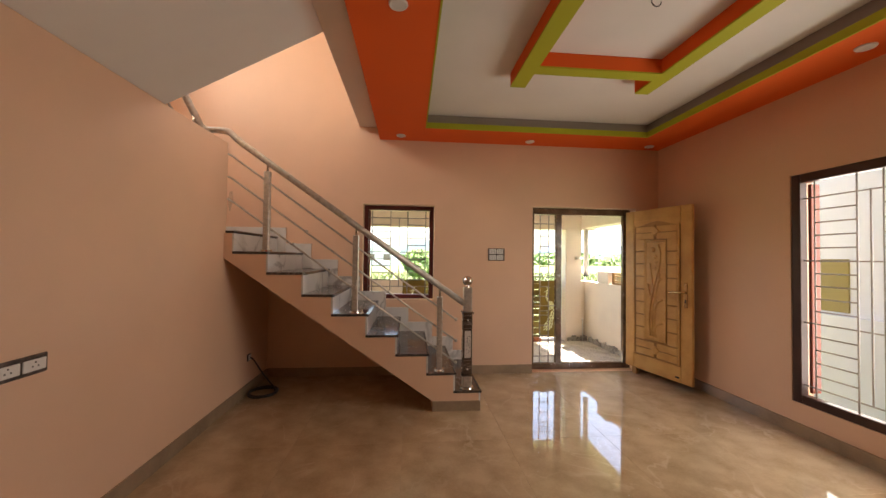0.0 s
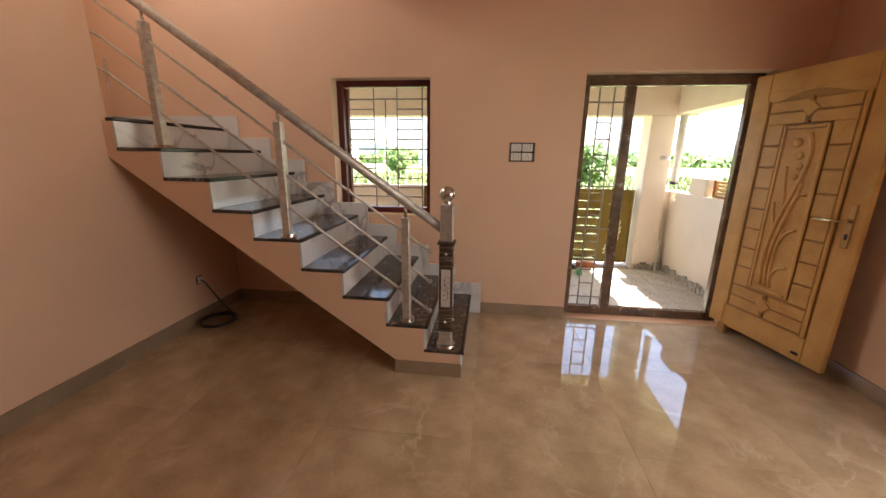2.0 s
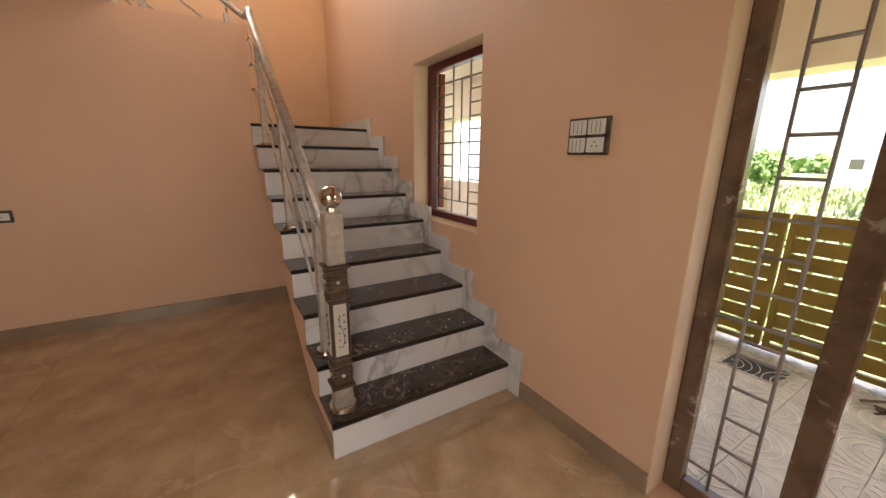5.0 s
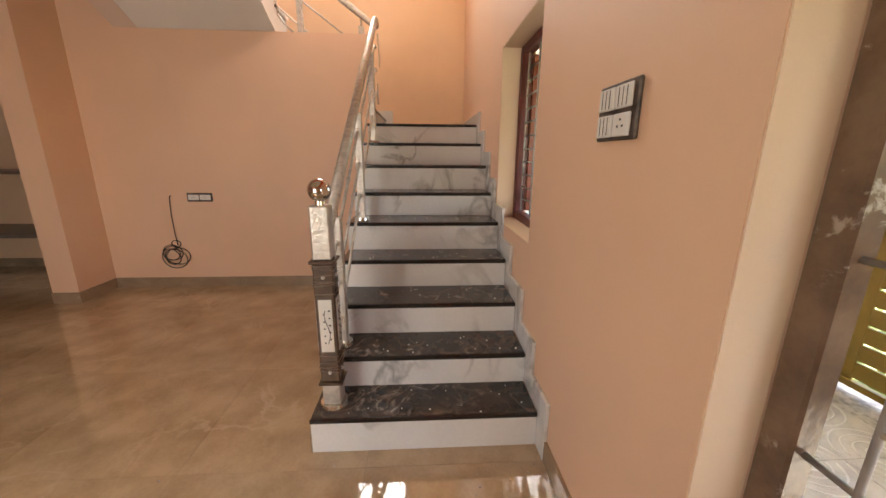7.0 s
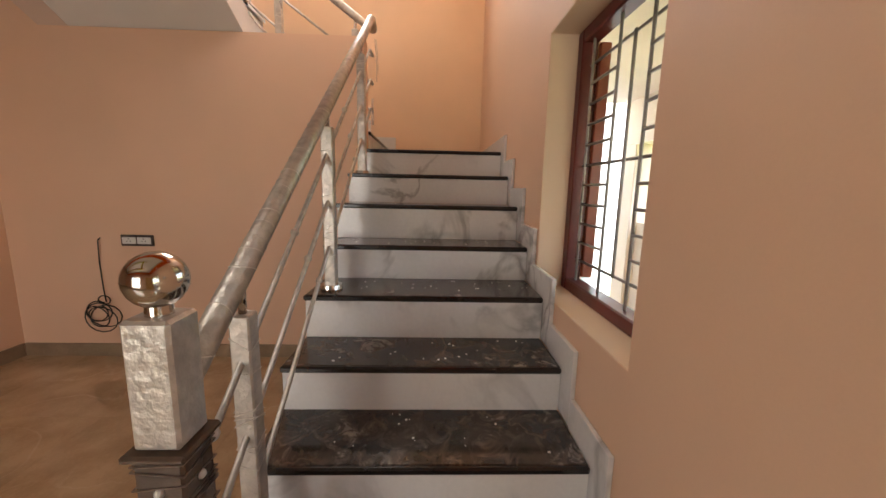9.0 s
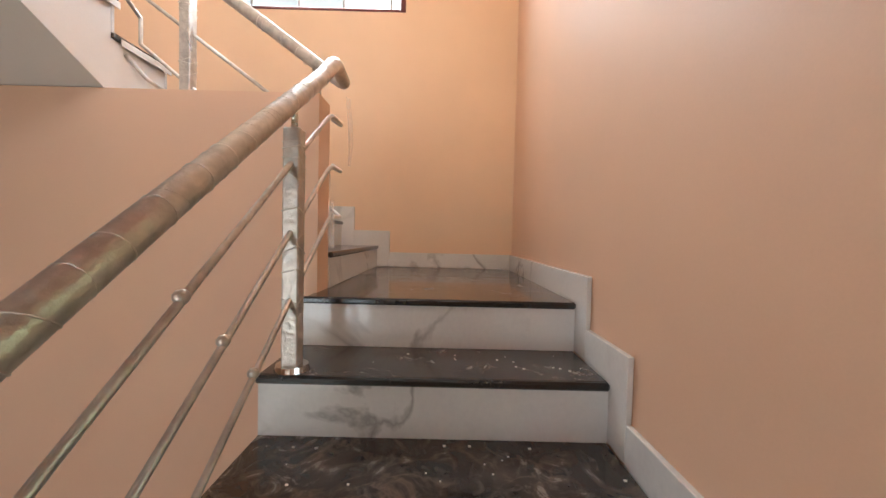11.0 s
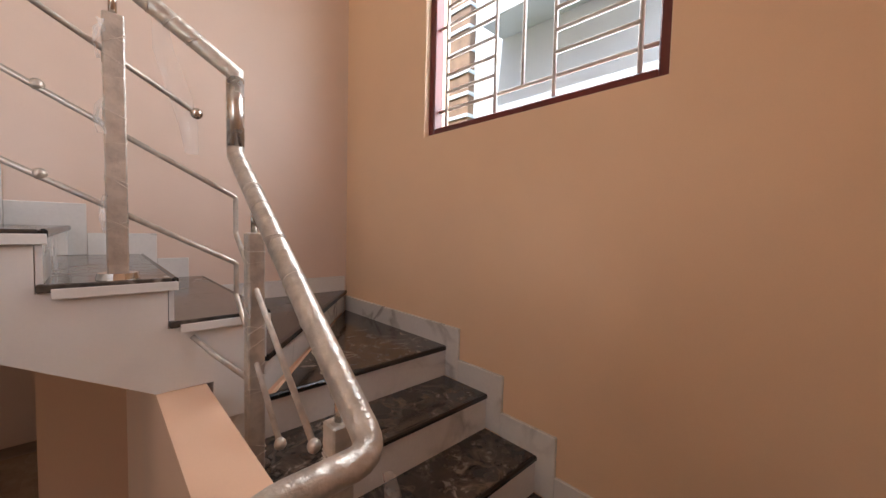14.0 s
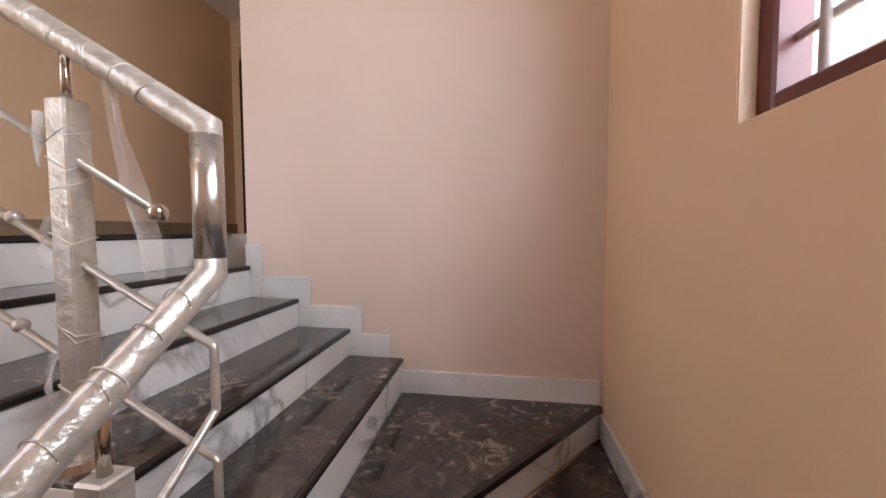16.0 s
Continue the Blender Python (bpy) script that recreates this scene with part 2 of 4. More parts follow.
def prism(bm, pts, axis, a, b):
    """A polygon drawn across an axis, pushed from a to b along it."""
    def at(p, d):
        return {"x": (d, *p), "y": (p[0], d, p[1]), "z": (*p, d)}[axis]
    lo, hi = [bm.verts.new(at(p, a)) for p in pts], [bm.verts.new(at(p, b)) for p in pts]
    bm.faces.new(lo)
    bm.faces.new(hi[::-1])
    for i in range(len(pts)):
        j = (i + 1) % len(pts)
        bm.faces.new((lo[i], hi[i], hi[j], lo[j]))
    bmesh.ops.recalc_face_normals(bm, faces=bm.faces[:])
    return bm


def tube(bm, pts, r, seg=12):
    """A round bar through points, with mitred bends."""
    pts = [Vector(p) for p in pts]
    rings = []
    for i, p in enumerate(pts):
        d = ((pts[i] - pts[i - 1]).normalized() if i else Vector()) + ((pts[i + 1] - pts[i]).normalized() if i < len(pts) - 1 else Vector())
        d.normalize()
        seg_d = (pts[i] - pts[i - 1]).normalized() if i else (pts[1] - pts[0]).normalized()
        k = 1 / max(0.45, abs(d.dot(seg_d)))
        u = d.cross(Vector((0.13, 0.21, 0.97)) if abs(d.z) < 0.9 else Vector((0.9, 0.3, 0.1))).normalized()
        if rings:
            u = (last - d * last.dot(d)).normalized()
        last = u
        v = d.cross(u)
        side = (seg_d - d * seg_d.dot(d))
        ring = []
        for a in range(seg):
            o = u * math.cos(2 * math.pi * a / seg) + v * math.sin(2 * math.pi * a / seg)
            if side.length > 1e-4:
                s = side.normalized()
                o = o + s * o.dot(s) * (k - 1)
            ring.append(bm.verts.new(p + o * r))
        rings.append(ring)
    for q, w in zip(rings, rings[1:]):
        for a in range(seg):
            bm.faces.new((q[a], q[(a + 1) % seg], w[(a + 1) % seg], w[a])).smooth = True
    bm.faces.new(rings[0][::-1])
    bm.faces.new(rings[-1])
    return bm


def rounded(pts, r=0.06, n=5):
    """Points with their corners rounded off."""
    pts = [Vector(p) for p in pts]
    out = [pts[0]]
    for a, b, c in zip(pts, pts[1:], pts[2:]):
        ra = min(r, (a - b).length * 0.45, (c - b).length * 0.45)
        p, q = b + (a - b).normalized() * ra, b + (c - b).normalized() * ra
        for i in range(n + 1):
            t = i / n
            out.append(p * (1 - t) ** 2 + b * 2 * t * (1 - t) + q * t * t)
    return out + [pts[-1]]


def ball(bm, c, r, seg=20):
    bmesh.ops.create_uvsphere(bm, u_segments=seg, v_segments=seg // 2, radius=r, matrix=Matrix.Translation(c))
    for f in bm.faces:
        f.smooth = True
    return bm


def disc(bm, c, r, h, seg=24):
    bmesh.ops.create_cone(bm, cap_ends=True, segments=seg, radius1=r, radius2=r * 0.92, depth=h, matrix=Matrix.Translation(c))
    return bm


def part(name, bm, mat, parent=None, label=""):
    me = bpy.data.meshes.new(name)
    bm.to_mesh(me)
    bm.free()
    me.materials.append(mat)
    ob = new(name, me)
    if parent:
        ob.parent = parent
    return tagged(ob, label)


def thing(name, label, category, group="", kind="", at=(0, 0, 0)):
    ob = new(name)
    ob.location = at
    return tagged(ob, label, category, group, kind)


def piece(name, mesh, parent, m=None):
    ob = new(name, mesh)
    ob.parent = parent
    if m is not None:
        ob.matrix_basis = m
    return ob


def structure(name, bm, mat, label, category="wall"):
    return tagged(part(name, bm, mat), label, category, "", "structure")


def wall(name, mat, axis, a, b, u0, u1, z0, z1, holes=(), label="", category="wall"):
    """A wall from a to b in thickness across an axis, with openings (u0, u1, z0, z1) through it."""
    us = sorted({u0, u1, *[h[0] for h in holes], *[h[1] for h in holes]})
    zs = sorted({z0, z1, *[h[2] for h in holes], *[h[3] for h in holes]})
    bm = bmesh.new()
    for ua, ub in zip(us, us[1:]):
        for za, zb in zip(zs, zs[1:]):
            mu, mz = (ua + ub) / 2, (za + zb) / 2
            if any(h[0] < mu < h[1] and h[2] < mz < h[3] for h in holes):
                continue
            box(bm, *((a, b, ua, ub) if axis == "x" else (ua, ub, a, b)), za, zb)
    bmesh.ops.remove_doubles(bm, verts=bm.verts[:], dist=0.0005)
    seen = {}
    for f in bm.faces:
        seen.setdefault(tuple(round(c, 3) for c in f.calc_center_median()), []).append(f)
    bmesh.ops.delete(bm, geom=[f for fs in seen.values() if len(fs) > 1 for f in fs], context="FACES")
    return structure(name, bm, mat, label, category)


# ---- plan ----
YF, YO = 4.955, 5.18
XR, XL = 3.285, -2.80
XA, XB = -1.505, -1.64
YS = 1.93
YI = 3.905
YE = 3.945
WX = (-0.443, 0.415, 0.889, 2.035)
DX = (1.632, 2.985, 0.0, 2.055)
RW = (1.52, 3.32, 0.26, 2.12)
SWN = (2.844, 4.132, 3.483, 4.75)
UP = 3.255
WT = 2.398
TOP = 5.8

# the third hole is an added, unseen upper opening to light the hall
wall("wall_front", PEACH, "y", YF, YO, XL - 0.2, XR + 0.2, -0.1, TOP, [WX, DX, (-0.2, 0.75, UP, 5.3)], "peach painted plaster wall with doorway and small window")
wall("wall_right", PEACH, "x", XR, XR + 0.2, -2.6, YF, -0.1, 3.1, [RW], "peach painted plaster wall with a large grilled window")
wall("wall_back", PEACH, "y", -2.8, -2.6, -3.2, XR + 0.2, -0.1, 3.0, [], "plain peach painted rear wall")
wall("wall_stair_side", PEACH_DEEP, "x", XL - 0.2, XL, -2.6, YF, -0.1, TOP, [SWN], "deep peach stairwell wall with a high window")
bm = prism(bmesh.new(), [(XL, 2.20), (XB, 2.20), (XB, WT), (XA, WT), (-0.98, 2.688), (-0.98, TOP), (XL, TOP)], "y", YS - 0.2, YS)
structure("wall_stair_end", bm, PINK, "pale pink-peach stairwell end wall")

# the wall below the landing, with its low flat top beside the flight
bm = bmesh.new()
box(bm, XB, XA, 1.29, YE, -0.1, WT)
box(bm, XB, XA, 1.29, YS - 0.202, WT, 2.953)
structure("wall_left", bm, PEACH, "peach half-height wall carrying the upper stair flights")
bm = bmesh.new()
box(bm, XB, XA, YE, YF, -0.1, 1.37)
structure("wall_under_landing", bm, PEACH, "peach wall closing the space under the landing")
wall("wall_alcove_side", PEACH, "y", 1.15, 1.29, -2.3, -1.09, -0.1, 2.953, [], "peach return wall beside the shelf alcove")
wall("wall_alcove_front", PEACH, "x", -1.23, -1.09, -2.6, 1.15, -0.1, 2.953, [(-0.6, 1.06, -0.1, 2.08)], "peach wall with an alcove opening")
wall("wall_alcove_back", PEACH_DEEP, "x", -2.44, -2.3, -2.6, 1.29, -0.1, 2.953, [], "peach back wall of the shelf alcove")
bm = bmesh.new()
box(bm, -2.30, -1.23, -2.6, 1.15, 2.33, 2.45)
structure("ceiling_low", bm, PEACH, "low peach painted ceiling over the alcove", "ceiling")

# upper floor slab, its edge and the hall above
bm = bmesh.new()
box(bm, -0.495, XR + 0.2, -2.6, YF, 2.955, UP - 0.004)
box(bm, -2.2, -0.495, -2.6, YS - 0.21, 2.955, UP - 0.004)
structure("ceiling", bm, WHITE, "white painted ceiling slab with the stair opening", "ceiling")
bm = bmesh.new()
box(bm, XL - 0.2, XR + 0.2, -2.8, YO, TOP, TOP + 0.15)
structure("ceiling_upper", bm, WHITE, "white painted ceiling over the stairwell", "ceiling")
wall("wall_upper_hall_side", PEACH_DEEP, "x", 0.9, 1.0, -0.4, YF, UP, TOP, [], "deep peach upper hall wall")
wall("wall_upper_hall_end", PEACH_DEEP, "y", -0.55, -0.4, -2.2, 1.0, UP, TOP, [(-0.12, 0.80, UP, 5.5)], "deep peach upper hall wall with a doorway")
wall("wall_upper_hall_back", PEACH_DEEP, "y", -2.0, -1.9, -2.2, 1.0, UP, TOP, [], "peach wall of the room beyond the hall")
wall("wall_upper_hall_near", PEACH, "x", -2.3, -2.2, -1.9, YS - 0.2, UP, TOP, [], "plain peach hall wall")
bm = bmesh.new()
box(bm, -0.495, 0.9, -1.9, YF, UP - 0.004, UP)
box(bm, -0.725, -0.495, YS - 0.2, 3.11, UP - 0.02, UP)
box(bm, -2.2, -0.495, -1.9, YS - 0.2, UP - 0.004, UP)
structure("floor_upper", bm, FLOOR, "polished beige upper floor", "floor")
bm = bmesh.new()
box(bm, 0.885, 0.9, -0.4, YF, UP, UP + 0.1)
box(bm, -2.2, -0.12, -0.4, -0.385, UP, UP + 0.1)
structure("baseboard_upper", bm, SKIRT, "brown tile skirting of the upper hall", "baseboard")

# floor of the room
bm = bmesh.new()
box(bm, -2.44, XR, -2.6, YF, -0.1, -0.004)
box(bm, XL, XB, 1.29, YF, -0.1, -0.006)
floor = structure("floor", bm, JOINT, "polished beige marble-look floor tiles with reflections", "floor")
bm = bmesh.new()
box(bm, DX[0], DX[1], YF, YO, -0.1, -0.002)
structure("door_sill", bm, MARBLE, "white stone sill under the doorway", "sill")


def skirting(name, runs):
    bm = bmesh.new()
    for r in runs:
        box(bm, *r)
    return structure(name, bm, SKIRT, "brown stone-look tile skirting along the wall", "baseboard")


skirting("baseboard_front", [(0.82, DX[0], YF - 0.014, YF, 0, 0.1), (DX[1], XR - 0.015, YF - 0.014, YF, 0, 0.1), (XA + 0.014, 0.42, YF - 0.013, YF - 0.001, 0, 0.1)])
skirting("baseboard_right", [(XR - 0.014, XR, -2.6, YF - 0.014, 0, 0.1)])
skirting("baseboard_left", [(XA, XA + 0.014, 1.305, YF - 0.014, 0, 0.1), (XA + 0.014, -1.076, 1.29, 1.304, 0, 0.1), (-1.09, -1.076, 1.06, 1.29, 0, 0.1), (-2.3, -2.286, -2.5, 1.15, 0, 0.1)])

# ---- painted false ceiling ----
bm = bmesh.new()
CX0, CX1, CY0, CY1 = -0.254, XR, -1.6, YF
IX0, IX1, IY0, IY1 = 0.272, 2.822, -1.1, 4.49
box(bm, CX0, IX0, CY0, CY1, 2.81, 2.953)
box(bm, IX1, CX1, CY0, CY1, 2.81, 2.953)
box(bm, IX0, IX1, IY1, CY1, 2.81, 2.953)
box(bm, IX0, IX1, CY0, IY0, 2.81, 2.953)
structure("ceiling_border", bm, ORANGE, "bright orange painted dropped ceiling border", "ceiling")


def ring(x0, x1, y0, y1, t, z0, z1):
    bm = bmesh.new()
    box(bm, x0, x0 + t, y0, y1, z0, z1)
    box(bm, x1 - t, x1, y0, y1, z0, z1)
    box(bm, x0 + t, x1 - t, y1 - t, y1, z0, z1)
    box(bm, x0 + t, x1 - t, y0, y0 + t, z0, z1)
    return bm


structure("ceiling_border_edge", ring(IX0, IX1, IY0, IY1, 0.012, 2.806, 2.868), GREEN, "lime green edge of the dropped ceiling border", "ceiling")
# thin ring above the green edge, darker than border and ceiling
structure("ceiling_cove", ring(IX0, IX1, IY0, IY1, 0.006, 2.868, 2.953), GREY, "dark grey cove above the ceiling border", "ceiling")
for nm, z0, z1, mt, lb in (("ceiling_beams", 2.846, 2.953, ORANGE, "orange painted ceiling beams in a ladder pattern"), ("ceiling_beam_faces", 2.835, 2.846, GREEN, "lime green underside of the ceiling beams")):
    bm = bmesh.new()
    box(bm, 0.94, 1.065, -0.6, 3.51, z0, z1)
    box(bm, 2.035, 2.155, -0.6, 3.51, z0, z1)
    box(bm, 1.065, 2.035, 3.17, 3.28, z0, z1)
    structure(nm, bm, mt, lb, "ceiling")
for x, y in ((0.0, 4.77), (1.54, 4.80), (3.06, 4.80), (3.057, 2.64), (0.04, 2.56), (0.04, 0.5), (3.057, 0.5)):
    dl = thing("downlight", "small round white recessed ceiling downlight, switched off", "ceiling light", "downlights in the ceiling border", at=(x, y, 2.81))
    bm = bmesh.new()
    tube(bm, [(0.046 * math.cos(a * math.pi / 12), 0.046 * math.sin(a * math.pi / 12), -0.003) for a in range(25)], 0.008, 8)
    part("rim", bm, LAMPMAT, dl)
    part("diffuser", disc(bmesh.new(), (0, 0, -0.004), 0.040, 0.008), PLASTIC, dl)

# ---- windows and doorway ----
def grille_bars(name, parent, place, w, h, mat, r=0.006, wide=False):
    """A window grille of ladders with a thin bar between each pair."""
    if wide:
        ladders, mids = [(0.085, 0.36), (0.51, 0.79), (0.94, 1.22), (1.37, w - 0.06)], [0.44, 0.865, 1.295]
    else:
        ladders, mids = [(0.06 * w, 0.36 * w), (0.64 * w, 0.94 * w)], [0.5 * w]
    rows = [0.09, 0.5, 0.91] if h < 1.5 else [0.045, 0.34, 0.63, 0.925]
    bars = [((u, 0, 0), (u, 0, h)) for lad in ladders for u in lad]
    bars += [((u, 0, rows[0] * h), (u, 0, rows[-1] * h)) for u in mids]
    bars += [((0, 0.012, f * h), (w, 0.012, f * h)) for f in rows]
    for f, g in zip(rows, rows[1:]):
        for k in range(1, 5):
            z = (f + (g - f) * k / 5) * h
            bars += [((u0, 0, z), (u1, 0, z)) for u0, u1 in ladders]
    for p, q in bars:
        bm = tube(bmesh.new(), [place @ Vector(p), place @ Vector(q)], r, 6)
        part(name, bm, mat, parent)


def window(name, label, place, w, h, mat, barmat, rim=0.055, depth=0.07, bar=0.006, wide=False):
    """place: local x along the sill, y outwards, z up."""
    t = tagged(new(name), label, "window", "", "structure")
    for x0, x1, z0, z1 in ((0, rim, 0, h), (w - rim, w, 0, h), (rim, w - rim, 0, rim), (rim, w - rim, h - rim, h)):
        bm = bbox(x0, x1, 0, depth, z0, z1, 0.006)
        bm.transform(place)
        part("window_frame", bm, mat, t)
    inner = place @ Matrix.Translation((rim, depth * 0.45, rim))
    grille_bars("grille_bar", t, inner, w - 2 * rim, h - 2 * rim, barmat, bar, wide)
    return t


PF = Matrix.Translation((WX[0], 5.08, WX[2]))
window("window_1", "small window in a dark maroon frame with metal grille", PF, WX[1] - WX[0], WX[3] - WX[2], MAROON, GRILLE)
PR = Matrix.Translation((XR + 0.004, RW[1], RW[2])) @ Matrix.Rotation(radians(-90), 4, "Z")
window("window_2", "large window in a dark maroon frame with metal grille", PR, RW[1] - RW[0], RW[3] - RW[2], DARKWOOD, GRILLE, 0.07, wide=True)
PS = Matrix.Translation((XL - 0.035, SWN[0], SWN[2])) @ Matrix.Rotation(radians(90), 4, "Z")
window("window_3", "high stairwell window in a maroon frame with pale grille", PS, SWN[1] - SWN[0], SWN[3] - SWN[2], MAROON, GRILLEWHITE, 0.05, bar=0.0095)

df = tagged(new("door_frame"), "rough unpainted timber door frame with a grilled sidelight", "door frame", "", "structure")
for x0, x1, z0, z1 in ((1.634, 1.70, 0.0, 2.05), (1.985, 2.062, 0.075, 1.97), (2.89, 2.983, 0.0, 2.05), (1.70, 2.89, 1.97, 2.05), (1.70, 2.89, 0.0, 0.075)):
    part("frame_member", bbox(x0, x1, 5.075, 5.130, z0, z1, 0.006), FRAMEWOOD, df)
gl = [((1.785, 0.08), (1.785, 1.965)), ((1.90, 0.08), (1.90, 1.965))]
gl += [((1.70, z), (1.985, z)) for z in (0.16, 0.80, 1.17, 1.85)]
gl += [((1.785, z), (1.90, z)) for z in (0.29, 0.42, 0.55, 0.68, 0.92, 1.045, 1.30, 1.43, 1.56, 1.69, 0.735)]
for (xa, za), (xb, zb) in gl:
    part("grille_bar", tube(bmesh.new(), [(xa, 5.102, za), (xb, 5.102, zb)], 0.0065, 6), GRILLE, df)

def reveal(name, u0, u1, z0, z1, a, b, axis, sides, mat):
    """Thin plaster lining of an opening's reveal."""
    bm = bmesh.new()
    for s in sides:
        r = {"l": (u0, u0 + 0.004, z0, z1), "r": (u1 - 0.004, u1, z0, z1), "t": (u0 + 0.004, u1 - 0.004, z1 - 0.004, z1), "b": (u0 + 0.004, u1 - 0.004, z0, z0 + 0.004)}[s]
        box(bm, *((r[0], r[1], a, b) if axis == "y" else (a, b, r[0], r[1])), r[2], r[3])
    return structure(name, bm, mat, "pale cream plastered reveal of the opening", "trim")


reveal("window_reveal", *WX, YF + 0.002, 5.078, "y", "lrtb", REVEAL)
reveal("door_reveal", *DX, YF + 0.002, 5.073, "y", "lrt", REVEAL)
reveal("stair_window_reveal", *SWN, XL - 0.034, XL - 0.002, "x", "lrtb", REVEAL)


def casement(parent, x0, x1, y0, y1, z0, z1):
    leaf_ = part("casement_leaf", bbox(x0, x1, y0, y1, z0, z1, 0.004), REDWOOD, parent, "open maroon casement leaf")


casement(bpy.data.objects["window_1"], -0.40, -0.372, 5.152, 5.20, 0.95, 1.98)
casement(bpy.data.objects["window_2"], XR + 0.09, XR + 0.17, 3.235, 3.262, 0.34, 2.04)

# ---- carved entrance door, standing open ----
door = thing("front_door", "carved varnished teak front door standing wide open", "door", at=(2.868, 4.985, 0.08))
door.rotation_euler = (0, 0, radians(-76.7))
door.scale = (1.098, 1.1, 1.02)
DW, DH, DT = 0.80, 1.885, 0.036


def dbox(x0, x1, z0, z1, y0=-0.02, y1=0.0, w=0.004):
    return bbox(x0, x1, y0, y1, z0, z1, w)


part("core", bbox(0.03, DW - 0.03, 0.006, DT - 0.006, 0.03, DH - 0.03, 0), TEAKDARK, door)
for nm, x0, x1, z0, z1 in (("stile", 0, 0.115, 0, DH), ("stile", DW - 0.115, DW, 0, DH), ("bottom_rail", 0.115, DW - 0.115, 0, 0.17), ("top_rail", 0.115, DW - 0.115, DH - 0.13, DH)):
    part(nm, bbox(x0, x1, 0.0, DT, z0, z1, 0.005), TEAK, door)
# arched head inside the top rail
pts = [(0.115, DH - 0.128)] + [(0.115 + 0.57 * i / 16, DH - 0.20 + 0.055 * math.sin(math.pi * i / 16) ** 2) for i in range(17)] + [(0.685, DH - 0.128)]
part("arched_head", prism(bmesh.new(), pts, "y", 0.001, DT - 0.001), TEAK, door)
for side in (0, 1):
    ys = (-0.006, 0.004) if side else (DT - 0.004, DT + 0.006)
    for k in range(8):
        z0 = 0.36 + k * 0.148
        for x0, x1 in ((0.15, 0.262), (0.538, 0.65)):
            part("raised_panel", dbox(x0, x1, z0 + 0.006, z0 + 0.142, *ys, 0.005), TEAK, door)
    for z0, z1 in ((0.19, 0.268), (0.276, 0.352), (1.535, 1.608), (1.616, 1.688)):
        for x0, x1 in ((0.15, 0.385), (0.415, 0.65)):
            part("raised_panel", dbox(x0, x1, z0, z1, *ys, 0.005), TEAK, door)
    part("centre_field", dbox(0.285, 0.515, 0.40, 1.50, *ys, 0.003), TEAK, door)
    yb = (-0.014, 0.0) if side else (DT, DT + 0.014)
    ym = sum(yb) / 2
    for x0, x1, z0, z1 in ((0.268, 0.29, 0.38, 1.525), (0.51, 0.532, 0.38, 1.525), (0.29, 0.51, 0.38, 0.402), (0.29, 0.51, 1.503, 1.525), (0.122, 0.142, 0.18, 1.70), (0.658, 0.678, 0.18, 1.70)):
        part("moulding", dbox(x0, x1, z0, z1, *yb, 0.005), TEAK, door)
    for zc in (0.275, 1.625):
        bm = bmesh.new()
        prism(bm, [(0.4, zc - 0.055), (0.455, zc), (0.4, zc + 0.055), (0.345, zc)], "y", *yb)
        part("diamond_boss", bevelled(bm, 0.006), TEAK, door)
    def on_panel(u, v):
        return (0.29 + 0.22 * u, ym, 0.402 + 1.10 * v)

    stems = (
        ((0.24, 0.02), (0.16, 0.16), (0.20, 0.32), (0.36, 0.48), (0.56, 0.62), (0.74, 0.76), (0.80, 0.88), (0.66, 0.97)),
        ((0.38, 0.02), (0.31, 0.16), (0.36, 0.32), (0.52, 0.47), (0.66, 0.58), (0.74, 0.68)),
        ((0.54, 0.02), (0.44, 0.14), (0.46, 0.28), (0.58, 0.40)),
        ((0.40, 0.50), (0.34, 0.62), (0.26, 0.70), (0.22, 0.78)),
    )
    for way, r in zip(stems, (0.013, 0.012, 0.011, 0.009)):
        part("carved_stem", tube(bmesh.new(), rounded([on_panel(*p) for p in way], 0.09, 4), r, 8), TEAK, door)
    leaves = (((0.46, 0.08), (0.60, 0.15), (0.88, 0.17)), ((0.46, 0.28), (0.62, 0.38), (0.90, 0.41)), ((0.62, 0.56), (0.76, 0.62), (0.94, 0.62)), ((0.30, 0.40), (0.16, 0.48), (0.10, 0.56)))
    for way in leaves:
        part("carved_leaf", tube(bmesh.new(), rounded([on_panel(*p) for p in way], 0.05, 4), 0.010, 6), TEAK, door)
    for u, v, fr in ((0.38, 0.92, 0.030), (0.50, 0.845, 0.026), (0.56, 0.78, 0.022), (0.50, 0.72, 0.020)):
        bm = ball(bmesh.new(), (0, 0, 0), fr, 12)
        bm.transform(Matrix.Translation(on_panel(u, v)) @ Matrix.Diagonal((1, 0.4, 1, 1)))
        part("carved_flower", bm, TEAK, door)
    for z0, z1 in ((0.19, 0.215), (0.335, 0.36), (1.535, 1.555), (1.67, 1.70)):
        part("cross_bar", dbox(0.392, 0.408, z0, z1, *yb, 0.003), TEAKDARK, door)
hd = part("door_handle", bbox(DW - 0.078, DW - 0.040, -0.008, 0.0, 0.80, 1.06, 0.004), BRASS, door, "satin brass lever handle plate")
part("lever", tube(bmesh.new(), rounded([(DW - 0.06, -0.005, 0.96), (DW - 0.06, -0.05, 0.96), (DW - 0.19, -0.055, 0.955)], 0.02), 0.009, 10), BRASS, hd)
part("keyhole_rose", bbox(DW - 0.066, DW - 0.052, -0.012, -0.007, 0.85, 0.885, 0.002), BLACK, hd)
part("bolt", bbox(DW - 0.17, DW - 0.13, -0.012, 0.0, 0.045, 0.062, 0.003), BLACK, door)
part("door_stop", bbox(0.10, 0.16, -0.01, 0.02, -0.07, 0.01, 0.004), TEAKDARK, door)

